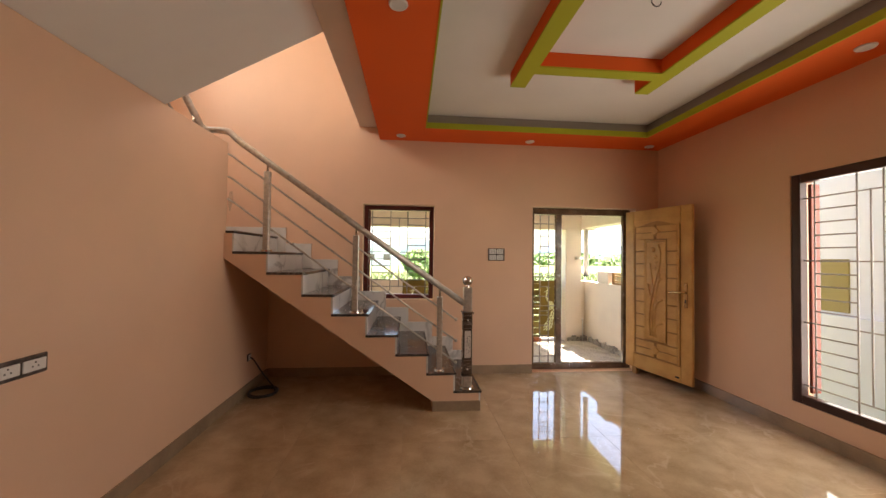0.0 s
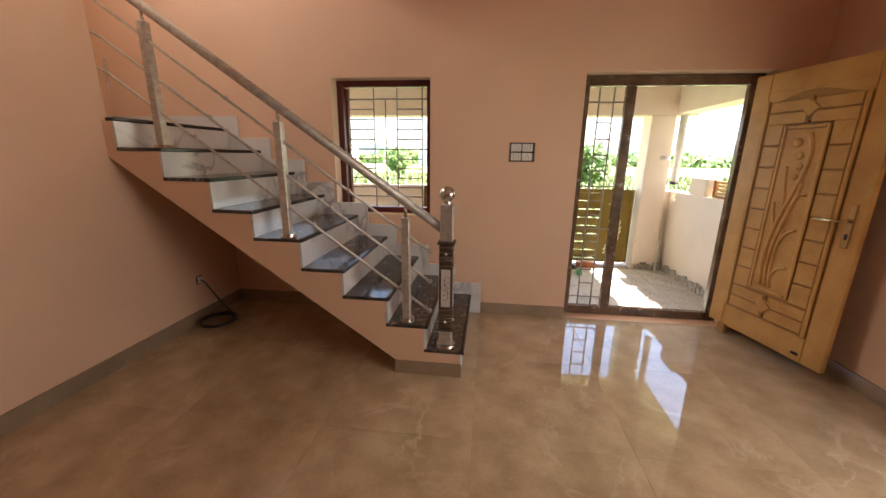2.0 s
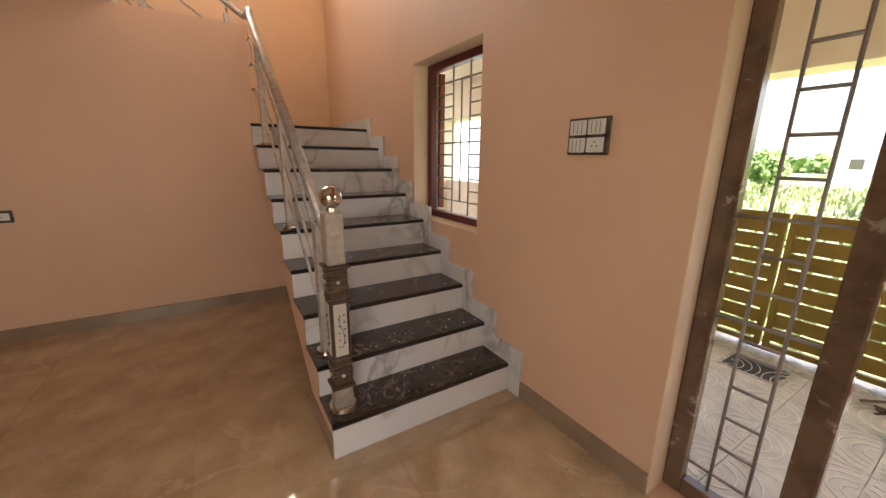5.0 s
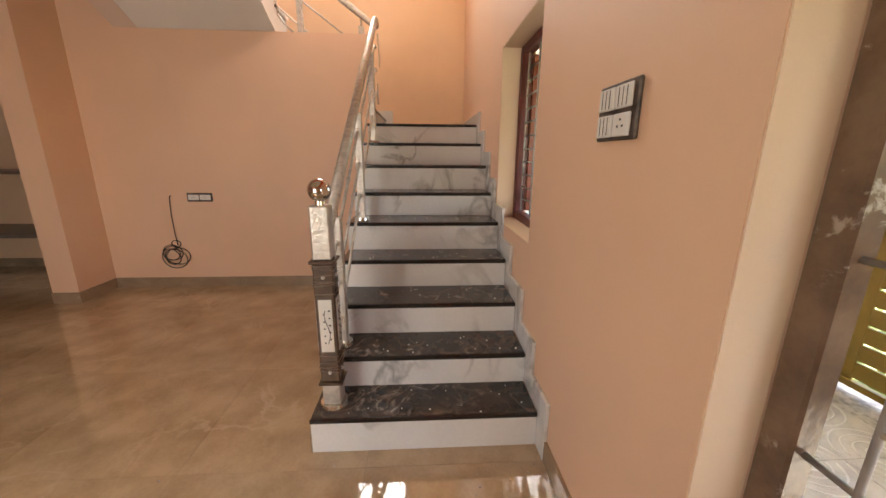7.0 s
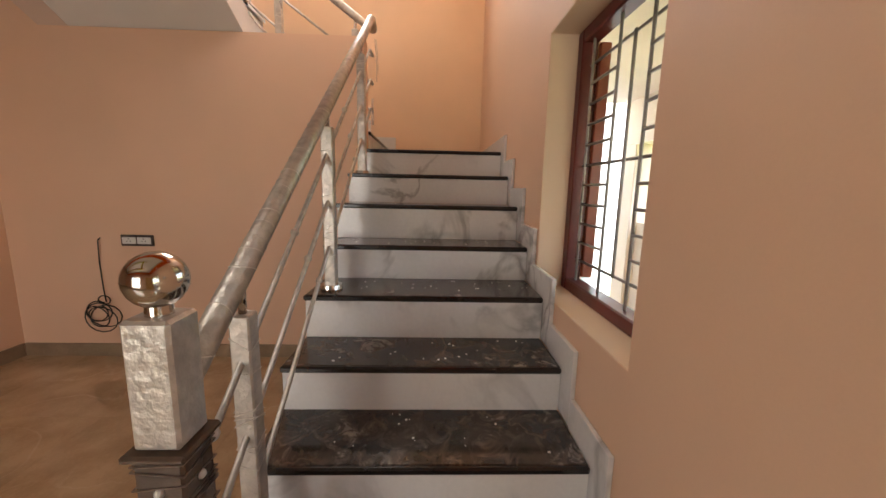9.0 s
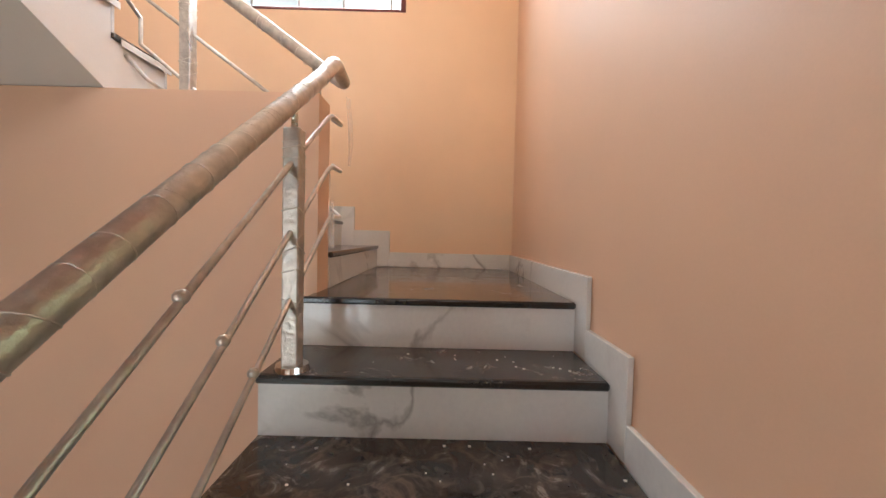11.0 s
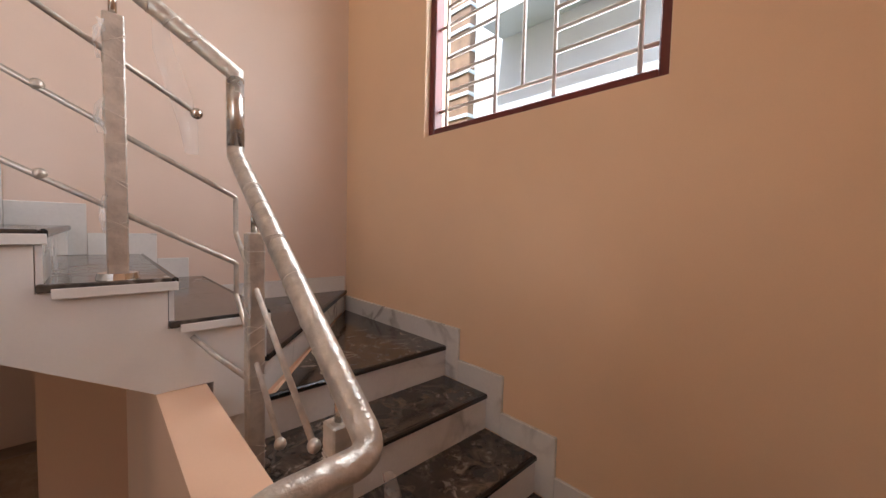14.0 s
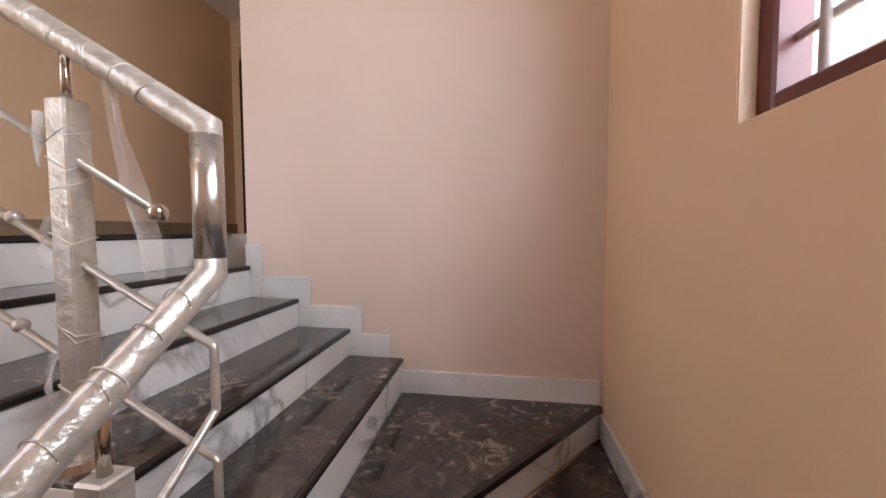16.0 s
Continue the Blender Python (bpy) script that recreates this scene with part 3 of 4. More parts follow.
# ---- stairs ----
stair = tagged(new("staircase"), "stair with black granite treads and white marble risers, dusty", "staircase", "", "structure")
NX = [0.795, 0.558, 0.307, 0.022, -0.246, -0.553, -0.815, -1.122, -1.412]
NZ = [0.18, 0.346, 0.522, 0.696, 0.886, 1.060, 1.255, 1.437, 1.620]
prof = [(NX[0] - 0.02, 0.0)]
for k in range(9):
    prof += [(NX[k] - 0.022, NZ[k] - 0.024), ((NX[k + 1] if k < 8 else XB - 0.0) - 0.022, NZ[k] - 0.024)]
prof += [(XB - 0.022, 1.44), (-1.55, 1.41), (0.345, 0.09), (0.345, 0.0)]
part("stair_body", prism(bmesh.new(), prof, "y", YI + 0.002, YF - 0.001), PEACH, stair, "peach plastered side of the lower flight")
for k in range(8):
    part("tread", bbox(NX[k + 1] - 0.02, NX[k] - 0.012, YI - 0.003, YF - 0.02, NZ[k] - 0.022, NZ[k], 0.003), GRANITE, stair)
    part("nosing", bbox(NX[k] - 0.012, NX[k] + 0.006, YI - 0.006, YF - 0.02, NZ[k] - 0.024, NZ[k] + 0.001, 0.006), NOSE, stair)
for k in range(9):
    lo = NZ[k - 1] if k else 0.0
    part("riser", bbox(NX[k] - 0.022, NX[k] - 0.006, YI - (0.0 if k else 0.004), YF - 0.02, lo + 0.001, NZ[k] - 0.024, 0.0), MARBLE, stair)
part("base_tile", bbox(0.345, NX[0] - 0.007, YI - 0.012, YI, 0.0, 0.09, 0.002), SKIRT, stair)
# landing
part("landing_slab", bbox(XL, NX[8] - 0.02, YE - 0.02, YF - 0.001, 1.44, NZ[8] - 0.024, 0), PEACH, stair)
for x0, x1 in ((XL + 0.02, -2.205), (-2.202, NX[8] - 0.012)):
    part("landing_slab_top", bbox(x0, x1, YE - 0.01, YF - 0.02, NZ[8] - 0.022, NZ[8], 0.002), GRANITE, stair, "dusty black granite landing")
part("nosing", bbox(NX[8] - 0.012, NX[8] + 0.006, YI - 0.006, YF - 0.02, NZ[8] - 0.024, NZ[8] + 0.001, 0.006), NOSE, stair)
for k in range(9):
    x1 = NX[k] + 0.092
    x0 = (NX[k + 1] + 0.092) if k < 8 else XL + 0.02
    z0 = (NZ[k - 1] if k else 0.0)
    bm = bbox(x0 + 0.001, x1, YF - 0.018, YF - 0.001, z0, NZ[k] + 0.108, 0.002)
    part("stair_skirting", bm, MARBLE, stair)
# second flight, towards the winders
Y2 = [3.955, 3.69, 3.40, 3.10]
Z2 = [1.62, 1.775, 1.948, 2.126, 2.295]
Z3 = [2.450, 2.628, 2.768, 2.915, 3.085, 3.255]
for k in range(4):
    z = Z2[k + 1]
    part("riser", bbox(XL + 0.02, XB - 0.002, Y2[k] - 0.018, Y2[k] - 0.004, Z2[k] + 0.001, z - 0.024, 0), MARBLE, stair)
    part("nosing", bbox(XL + 0.02, XB - 0.002, Y2[k] - 0.010, Y2[k] + 0.008, z - 0.024, z + 0.001, 0.006), NOSE, stair)
    if k < 3:
        part("tread", bbox(XL + 0.02, XB - 0.002, Y2[k + 1] - 0.02, Y2[k] - 0.010, z - 0.022, z, 0.003), GRANITE, stair)
    y0 = (Y2[k + 1] + 0.088) if k < 3 else YS + 0.02
    part("stair_skirting", bbox(XL + 0.001, XL + 0.018, y0 + 0.001, Y2[k] + 0.088, Z2[k], z + 0.112, 0.002), MARBLE, stair)
part("stair_skirting", bbox(XL + 0.001, XL + 0.018, Y2[0] + 0.089, YF - 0.018, 1.62, 1.728, 0.002), MARBLE, stair)
bm = bmesh.new()
prism(bm, [(3.936, 1.44), (3.936, 1.75), (3.67, 1.75), (3.67, 1.923), (3.38, 1.923), (3.38, 2.10), (3.08, 2.10), (3.08, 2.27), (YS, 2.27), (YS, 2.12), (3.0, 2.0)], "x", XL, XB)
part("stair_body", bm, PEACH, stair, "plastered body of the second flight")
# winders
XW, YW = -1.835, 3.10
z13, z14 = 2.295, 2.450
bm = prism(bmesh.new(), [(XL + 0.02, YW - 0.012), (XL + 0.02, YS + 0.03), (XW - 0.04, YW - 0.012)], "z", z13 - 0.022, z13)
part("winder_tread", bm, GRANITE, stair)
bm = prism(bmesh.new(), [(XL + 0.02, YS + 0.02), (XW, YS + 0.02), (XW, YW - 0.03)], "z", z14 - 0.022, z14)
part("winder_tread", bm, GRANITE, stair)
dg = Vector((XW - XL - 0.02, YW - YS - 0.03, 0))
dgn = dg.normalized()
pn = Vector((-dgn.y, dgn.x, 0))


def strip(a, b, d0, d1):
    a, b = Vector(a), Vector(b)
    return [tuple((a + pn * d0).xy), tuple((b + pn * d0).xy), tuple((b + pn * d1).xy), tuple((a + pn * d1).xy)]


A, B = (XL + 0.02, YS + 0.03, 0), (XW, YW - 0.01, 0)
part("winder_nosing", prism(bmesh.new(), strip(A, B, -0.012, 0.010), "z", z14 - 0.024, z14 + 0.001), NOSE, stair)
part("winder_riser", prism(bmesh.new(), strip(A, B, -0.022, -0.006), "z", z13 + 0.001, z14 - 0.024), MARBLE, stair)
part("stair_skirting", bbox(XL + 0.019, -1.77, YS + 0.001, YS + 0.018, z14 - 0.18, z14 + 0.112, 0.002), MARBLE, stair)
part("winder_body", prism(bmesh.new(), [(XL, YS), (XW, YS), (XW, YW - 0.02), (XL + 0.05, YS + 0.02)], "z", 2.26, z14 - 0.024), PEACH, stair)
# third flight, up to the hall
X3 = [-1.835, -1.558, -1.278, -1.005, -0.730]
YT = 3.11
for k in range(5):
    z = Z3[k + 1]
    part("riser", bbox(X3[k] + 0.004, X3[k] + 0.018, YS + 0.02, YT, Z3[k] + 0.001, z - 0.024, 0), MARBLE, stair)
    part("nosing", bbox(X3[k] - 0.008, X3[k] + 0.010, YS + 0.02, YT + 0.012, z - 0.024, z + 0.001, 0.006), NOSE, stair)
    if k < 4:
        part("tread", bbox(X3[k] + 0.010, X3[k + 1] + 0.018, YS + 0.02, YT + 0.012, z - 0.022, z, 0.003), GRANITE, stair)
        part("side_edging", bbox(X3[k] - 0.006, X3[k + 1] - 0.01, YT + 0.013, YT + 0.017, z - 0.040, z - 0.012, 0.001), WHITE, stair)
        part("stair_skirting", bbox(max(X3[k], -1.77) - 0.065 * (k > 0) + 0.001, min(X3[k + 1] - 0.065, -0.98), YS + 0.001, YS + 0.018, Z3[k], z + 0.112, 0.002), MARBLE, stair)
prof = [(X3[0] + 0.02, 2.26), (X3[0] + 0.02, Z3[1] - 0.024)]
for k in range(4):
    prof += [(X3[k + 1] + 0.02, Z3[k + 1] - 0.024), (X3[k + 1] + 0.02, Z3[k + 2] - 0.024)]
prof += [(-0.497, UP - 0.024), (-0.497, 2.955), (XA, WT + 0.003), (XB - 0.02, WT + 0.003), (XB - 0.02, 2.26)]
part("stair_body", prism(bmesh.new(), prof, "y", YS + 0.001, YT), WHITE, stair, "pale plastered side of the upper flight")

# ---- rails ----
rail = thing("stair_railing", "stainless steel stair railing still wrapped in clear film", "railing")
YR = 3.985
R1A, R1B = Vector((0.65, YR, 0.965)), Vector((-1.44, YR, 2.44))
hand = rounded([R1A, R1B, (-1.53, YR + 0.01, 2.53), (-1.744, YR - 0.005, 2.525), (-1.744, 3.058, 3.185)], 0.05)
hand += [Vector((-1.744, 3.058, 3.47)), Vector((-0.50, 3.058, 4.225)), Vector((-0.38, 3.058, 4.27))]
part("handrail", tube(bmesh.new(), hand, 0.028, 24), STEEL, rail, "thick round handrail wound with clear film")
part("bare_handrail_joint", tube(bmesh.new(), [(-1.744, 3.058, 3.215), (-1.744, 3.058, 3.455)], 0.0285, 24), BRUSHED, rail)
random.seed(4)
# film wound round the handrail in uneven turns
for a, b, n in ((R1A, R1B, 40), (Vector((-1.744, 3.90, 2.575)), Vector((-1.744, 3.12, 3.149)), 16), (Vector((-1.68, 3.058, 3.508)), Vector((-0.70, 3.058, 4.105)), 14)):
    d = (b - a).normalized()
    u = d.cross(Vector((0, 0, 1))).normalized()
    v = u.cross(d)
    for i in range(n):
        c = a.lerp(b, (i + random.uniform(0.1, 0.9)) / n)
        lean = random.uniform(-0.02, 0.02)
        loop = [c + (u * math.cos(q * math.pi / 8) + v * math.sin(q * math.pi / 8)) * 0.0282 + d * lean * math.sin(q * math.pi / 8) for q in range(17)]
        part("film_fold", tube(bmesh.new(), loop, random.uniform(0.0007, 0.0022), 5), random.choice((STEEL, FILMTAPE)), rail)


def post(x, y, z0, z1, top):
    bm = bbox(x - 0.025, x + 0.025, y - 0.025, y + 0.025, z0 + 0.012, z1, 0.004)
    p = part("baluster_post", bm, STEEL, rail, "square steel post wrapped in film")
    part("base_plate", disc(bmesh.new(), (x, y, z0 + 0.009), 0.052, 0.018), BARE, p)
    for i in range(11):
        q, zz = 0.0256, random.uniform(z0 + 0.05, z1 - 0.03)
        e = [random.uniform(-0.02, 0.02) for _ in range(4)]
        lp = [(x + q, y - q, zz + e[0]), (x + q, y + q, zz + e[1]), (x - q, y + q, zz + e[2]), (x - q, y - q, zz + e[3]), (x + q, y - q, zz + e[0])]
        part("film_fold", tube(bmesh.new(), lp, random.uniform(0.0008, 0.0018), 4), FILMTAPE, p)
    part("pin", tube(bmesh.new(), [(x, y, z1), (x, y, top)], 0.010, 10), BARE, p)


def rail_z(x):
    return R1A.z + (R1A.x - x) * (R1B.z - R1A.z) / (R1A.x - R1B.x)


post(0.410, YR, NZ[1], 1.035, rail_z(0.41))
post(-0.375, YR, NZ[4], 1.60, rail_z(-0.375))
post(-1.175, YR, NZ[7], 2.165, rail_z(-1.175))
post(-1.744, 3.84, Z2[1], 2.53, 2.61)
post(-1.744, 3.27, Z2[3], 2.915, 3.03)
post(-1.424, 3.058, Z3[2], 3.54, 3.65)
post(-0.87, 3.058, Z3[4], 3.86, 4.00)
for i, (za, zb) in enumerate(((0.842, 2.30), (0.644, 2.097), (0.440, 1.895))):
    bm = tube(bmesh.new(), rounded([(0.56, YR, za - 0.02), (-1.49, YR, zb), (-1.56, YR - 0.005, zb + 0.03), (-1.72, YR - 0.01, zb + 0.035), (-1.744, YR - 0.06, zb + 0.07)], 0.03), 0.0085, 10)
    b = part("railing_bar", bm, STEEL, rail)
    part("end_ball", ball(bmesh.new(), (0.565, YR, za - 0.02), 0.016, 12), STEEL, b)
    for f in (0.25, 0.62):
        x = 0.56 - 2.035 * (f + 0.06 * i)
        part("collar", ball(bmesh.new(), (x, YR, za - 0.02 + (zb - za + 0.02) * (f + 0.06 * i)), 0.0145, 10), STEEL, b)
for top, low, yl, zl in ((3.037, 2.905, 3.72, 2.42), (2.800, 2.685, 3.50, 2.325)):
    zt = top + 0.53 * 1.2
    bm = tube(bmesh.new(), rounded([(-0.566, 3.058, zt), (-1.744, 3.058, top), (-1.744, 3.058, low), (-1.744, yl, zl)], 0.008), 0.0085, 10)
    b = part("railing_bar", bm, STEEL, rail)
    part("end_ball", ball(bmesh.new(), (-1.744, yl, zl), 0.017, 12), STEEL, b)
    part("collar", ball(bmesh.new(), (-1.27, 3.058, top + 0.53 * 0.496), 0.016, 12), STEEL, b)
bm = tube(bmesh.new(), [(-1.626, 3.058, 3.308), (-0.56, 3.058, 3.922)], 0.0085, 10)
b = part("railing_bar", bm, STEEL, rail)
part("end_ball", ball(bmesh.new(), (-1.628, 3.058, 3.306), 0.019, 14), BARE, b)
part("short_bar", tube(bmesh.new(), [(-1.60, 3.112, 2.57), (-1.66, 3.15, 2.50), (-1.744, 3.245, 2.42)], 0.0085, 10), STEEL, rail)

newel = thing("newel_post", "square steel newel post with ball top and etched plaque", "newel post", at=(0.672, YR, 0.18))
part("base_plate", disc(bmesh.new(), (0, 0, 0.008), 0.068, 0.016), BARE, newel)
part("foot", bbox(-0.042, 0.042, -0.042, 0.042, 0.014, 0.12, 0.006), STEEL, newel)
part("lower_collar", bbox(-0.055, 0.055, -0.055, 0.055, 0.12, 0.135, 0.005), DARKSTEEL, newel)
part("dark_shaft", bbox(-0.043, 0.043, -0.043, 0.043, 0.135, 0.70, 0.006), DARKSTEEL, newel, "shaft wrapped in brown film")
part("upper_collar", bbox(-0.055, 0.055, -0.055, 0.055, 0.70, 0.715, 0.005), DARKSTEEL, newel)
part("upper_shaft", bbox(-0.040, 0.040, -0.040, 0.040, 0.715, 0.945, 0.006), STEEL, newel)
part("neck", disc(bmesh.new(), (0, 0, 0.952), 0.022, 0.03), BARE, newel)
part("ball_top", ball(bmesh.new(), (0, 0, 1.005), 0.048, 24), BARE, newel, "round steel ball finial")
for face in range(4):
    turn = Matrix.Rotation(radians(90 * face), 4, "Z")
    bm = bbox(0.043, 0.047, -0.029, 0.029, 0.29, 0.54, 0.001)
    bm.transform(turn)
    pq = part("plaque", bm, PLAQUE, newel, "pale plaque etched with a flower spray")
    bm = tube(bmesh.new(), [(0.0475, 0.010 * math.sin(i * 0.7) + 0.004, 0.33 + 0.02 * i) for i in range(9)], 0.0016, 5)
    for i in range(10):
        s = 1 if i % 2 else -1
        ball(bm, (0.047, 0.004 + s * 0.012, 0.335 + 0.017 * i), 0.0045, 6)
    bm.transform(turn)
    part("etched_spray", bm, BLACK, pq)
    for z in (0.185, 0.64):
        bm = ball(bmesh.new(), (0.0435, 0, z), 0.009, 10)
        bm.transform(turn)
        part("screw_cap", bm, PLAQUE, newel)
for i in range(14):
    z = random.choice((random.uniform(0.14, 0.28), random.uniform(0.55, 0.69)))
    q = 0.0445
    bm = tube(bmesh.new(), [(q, -q, z), (q, q, z + random.uniform(-0.012, 0.012)), (-q, q, z), (-q, -q, z + random.uniform(-0.012, 0.012)), (q, -q, z)], 0.0018, 5)
    part("film_fold", bm, BROWNFILM, newel)


def film_scrap(pts, w):
    bm = bmesh.new()
    rows = []
    for i, p in enumerate(pts):
        p = Vector(p)
        k = w * (1 - 0.6 * abs(2 * i / (len(pts) - 1) - 1))
        rows.append([bm.verts.new(p + Vector((random.uniform(-.012, .012) + s * k, random.uniform(-.012, .012), 0))) for s in (-1, -0.3, 0.4, 1)])
    for a, b in zip(rows, rows[1:]):
        for i in range(3):
            bm.faces.new((a[i], a[i + 1], b[i + 1], b[i]))
    ob = part("hanging_film", bm, FILM, rail, "loose torn clear film hanging")
    ob.visible_shadow = False


for x, z, dx in ((-1.424, 2.955, 0.04), (-1.424, 3.24, 0.05), (-1.424, 3.45, 0.05), (-1.744, 2.70, 0.04)):
    yy = 3.058 if x > -1.6 else 3.27
    film_scrap([(x + 0.026, yy + 0.028, z + 0.06), (x + 0.034, yy + 0.03, z + 0.03), (x + dx * 0.8, yy + 0.03, z - 0.01), (x + 0.028, yy + 0.028, z - 0.05)], 0.010)
film_scrap([(-1.53, 3.06, 3.60), (-1.55, 3.06, 3.48), (-1.585, 3.055, 3.36), (-1.61, 3.058, 3.26), (-1.62, 3.058, 3.17)], 0.035)
film_scrap([(-1.77, 3.99, 2.48), (-1.78, 3.99, 2.38), (-1.77, 4.0, 2.27), (-1.78, 3.99, 2.17)], 0.03)
film_scrap([(-1.744, 3.90, 2.24), (-1.775, 3.91, 2.12), (-1.765, 3.90, 2.0)], 0.025)
film_scrap([(-1.50, 4.0, 1.98), (-1.50, 4.0, 1.90), (-1.51, 4.0, 1.80)], 0.02)

# ---- electrical ----
def outlet(name, label, place, w, h, cells, mat=TAPE):
    t = thing(name, label, "switch plate")
    bm = bbox(-w / 2, w / 2, -0.012, 0.0, -h / 2, h / 2, 0.004)
    bm.transform(place)
    part("surround", bm, mat, t)
    for cx, cz, cw, ch, pins in cells:
        bm = bbox(cx - cw / 2, cx + cw / 2, -0.020, -0.012, cz - ch / 2, cz + ch / 2, 0.003)
        bm.transform(place)
        m = part("module", bm, PLASTIC, t)
        bm = bmesh.new()
        if pins:
            for px, pz in ((0, 0.013), (-0.012, -0.004), (0.012, -0.004)):
                box(bm, cx + px - 0.003, cx + px + 0.003, -0.0215, -0.0195, cz + pz - 0.003, cz + pz + 0.003)
        else:
            for px in (-0.25, 0, 0.25):
                box(bm, cx + px * cw - 0.001, cx + px * cw + 0.001, -0.0212, -0.0195, cz - ch * 0.4, cz + ch * 0.4)
        bm.transform(place)
        part("socket_holes" if pins else "switch_gaps", bm, BLACK if pins else TAPE, m)
    return t


outlet("switch_board", "white switch board with a paint-smeared black surround on the wall", Matrix.Translation((1.178, YF, 1.446)), 0.205, 0.152,
       [(-0.048, 0.036, 0.082, 0.06, 0), (0.042, 0.036, 0.082, 0.06, 0), (-0.048, -0.036, 0.082, 0.06, 0), (0.042, -0.036, 0.082, 0.06, 1)])
ML = Matrix.Rotation(radians(90), 4, "Z")
outlet("wall_socket", "white twin wall socket with rough black surround", Matrix.Translation((XA, 2.24, 0.92)) @ ML, 0.24, 0.085,
       [(-0.055, 0, 0.10, 0.05, 1), (0.055, 0, 0.10, 0.05, 1)])
outlet("floor_socket", "small white socket low on the wall by the stair", Matrix.Translation((XA, 4.457, 0.362)) @ ML, 0.07, 0.07, [(0, 0, 0.055, 0.055, 1)])
cable = thing("hanging_cable", "loose black cable hanging from the wall in a coil", "cable")
pts = [(XA + 0.003, 1.965, 0.935), (XA + 0.02, 1.96, 0.92), (XA + 0.012, 1.945, 0.75), (XA + 0.012, 1.95, 0.55), (XA + 0.014, 1.96, 0.44)]
part("lead", tube(bmesh.new(), rounded(pts, 0.02), 0.004, 6), BLACK, cable)
random.seed(7)
pl = []
for i in range(16 * 5 + 1):
    a = i / 16 * 2 * math.pi + 1.2
    k = i / 16
    r = 0.088 + 0.026 * math.sin(k * 2.3) + 0.012 * math.sin(k * 9.1)
    pl.append((XA + 0.010 + 0.005 * k, 1.91 + 0.02 * math.sin(k * 1.9) + r * 1.1 * math.cos(a), 0.335 + 0.018 * math.cos(k * 2.6) + r * math.sin(a) * 0.92))
part("coil", tube(bmesh.new(), pl, 0.004, 6), BLACK, cable)
part("small_loop", tube(bmesh.new(), [(XA + 0.012, 1.945 + 0.045 * math.cos(q * 0.4), 0.455 + 0.035 * math.sin(q * 0.4)) for q in range(17)], 0.004, 6), BLACK, cable)
fc = thing("cable_coil", "black cable coil lying on the floor below a socket", "cable")
pl = []
for i in range(16 * 6 + 1):
    a = i / 16 * 2 * math.pi
    r = 0.135 + 0.02 * math.sin(i * 0.41)
    pl.append((XA + 0.16 + r * math.cos(a), 4.40 + r * math.sin(a), 0.010 + 0.006 * (i // 16) + 0.003 * math.sin(i)))
part("coil", tube(bmesh.new(), pl, 0.006, 6), BLACK, fc)
part("lead", tube(bmesh.new(), rounded([(XA + 0.02, 4.457, 0.36), (XA + 0.05, 4.46, 0.34), (XA + 0.15, 4.49, 0.16), (XA + 0.24, 4.50, 0.05), (XA + 0.28, 4.44, 0.015)], 0.05), 0.008, 6), BLACK, fc)
vent = thing("blank_plate", "faint painted-over blank plate above the door", "blank plate")
part("plate", bbox(1.44, 1.60, YF - 0.005, YF, 2.60, 2.69, 0.002), PEACH, vent)
hook = thing("fan_hook", "thin wire fan hook hanging from the ceiling", "hook")
part("wire", tube(bmesh.new(), [(1.55 + 0.03 * math.cos(a * 0.5), 2.55, 2.93 - 0.03 * math.sin(a * 0.5)) for a in range(12)] + [(1.58, 2.55, 2.955)], 0.003, 6), BLACK, hook)

random.seed(21)
bm = bmesh.new()
for i in range(90):
    if i < 60:
        x, y = random.uniform(0.85, 1.62), YF - 0.02 - 0.35 * random.random() ** 2
    else:
        x, y = random.uniform(0.2, 2.2), random.uniform(2.6, 4.8)
    s = random.uniform(0.002, 0.006)
    box(bm, x, x + s, y, y + s * 1.3, 0.0005, s * 0.8)
tagged(part("plaster_crumbs", bm, ROUGH), "small plaster crumbs scattered on the floor", "debris", "", "stuff")
bm = bmesh.new()
for i in range(160):
    k = random.randrange(9)
    x = (NX[k + 1] if k < 8 else -2.7) + random.uniform(0.02, 0.22)
    y = random.uniform(4.0, YF - 0.05)
    s = random.uniform(0.002, 0.006)
    box(bm, x, x + s, y, y + s * 1.4, NZ[k] + 0.0005, NZ[k] + 0.001 + s * 0.5)
tagged(part("plaster_flakes", bm, WHITE), "pale plaster flakes lying on the treads", "debris", "", "stuff")

# ---- shelf alcove ----
for z, t in ((1.15, 0.03), (0.52, 0.05)):
    sh = structure("shelf", bbox(-2.3, -1.72, -2.4, 1.15, z - t, z, 0.004), SLATE, "dark grey stone shelf slab in the alcove", "shelf")

# ---- upper hall door ----
ud = thing("panel_door", "dark brown door with slanted glass strips, in its frame", "door", at=(0, -0.47, UP))
for x0, x1, z0, z1 in ((0.72, 0.80, 0, 2.08), (-0.12, -0.05, 0, 2.08), (-0.05, 0.72, 2.0, 2.08)):
    part("door_frame_member", bbox(x0, x1, -0.05, 0.075, z0, z1, 0.004), DARKWOOD, ud)
for x0, x1, z0, z1 in ((0.36, 0.44, 0, 2.0), (0.64, 0.72, 0, 2.0), (0.44, 0.64, 0, 0.2), (0.44, 0.64, 1.84, 2.0)):
    part("leaf_member", bbox(x0, x1, -0.02, 0.02, z0, z1, 0.004), BLACK, ud)
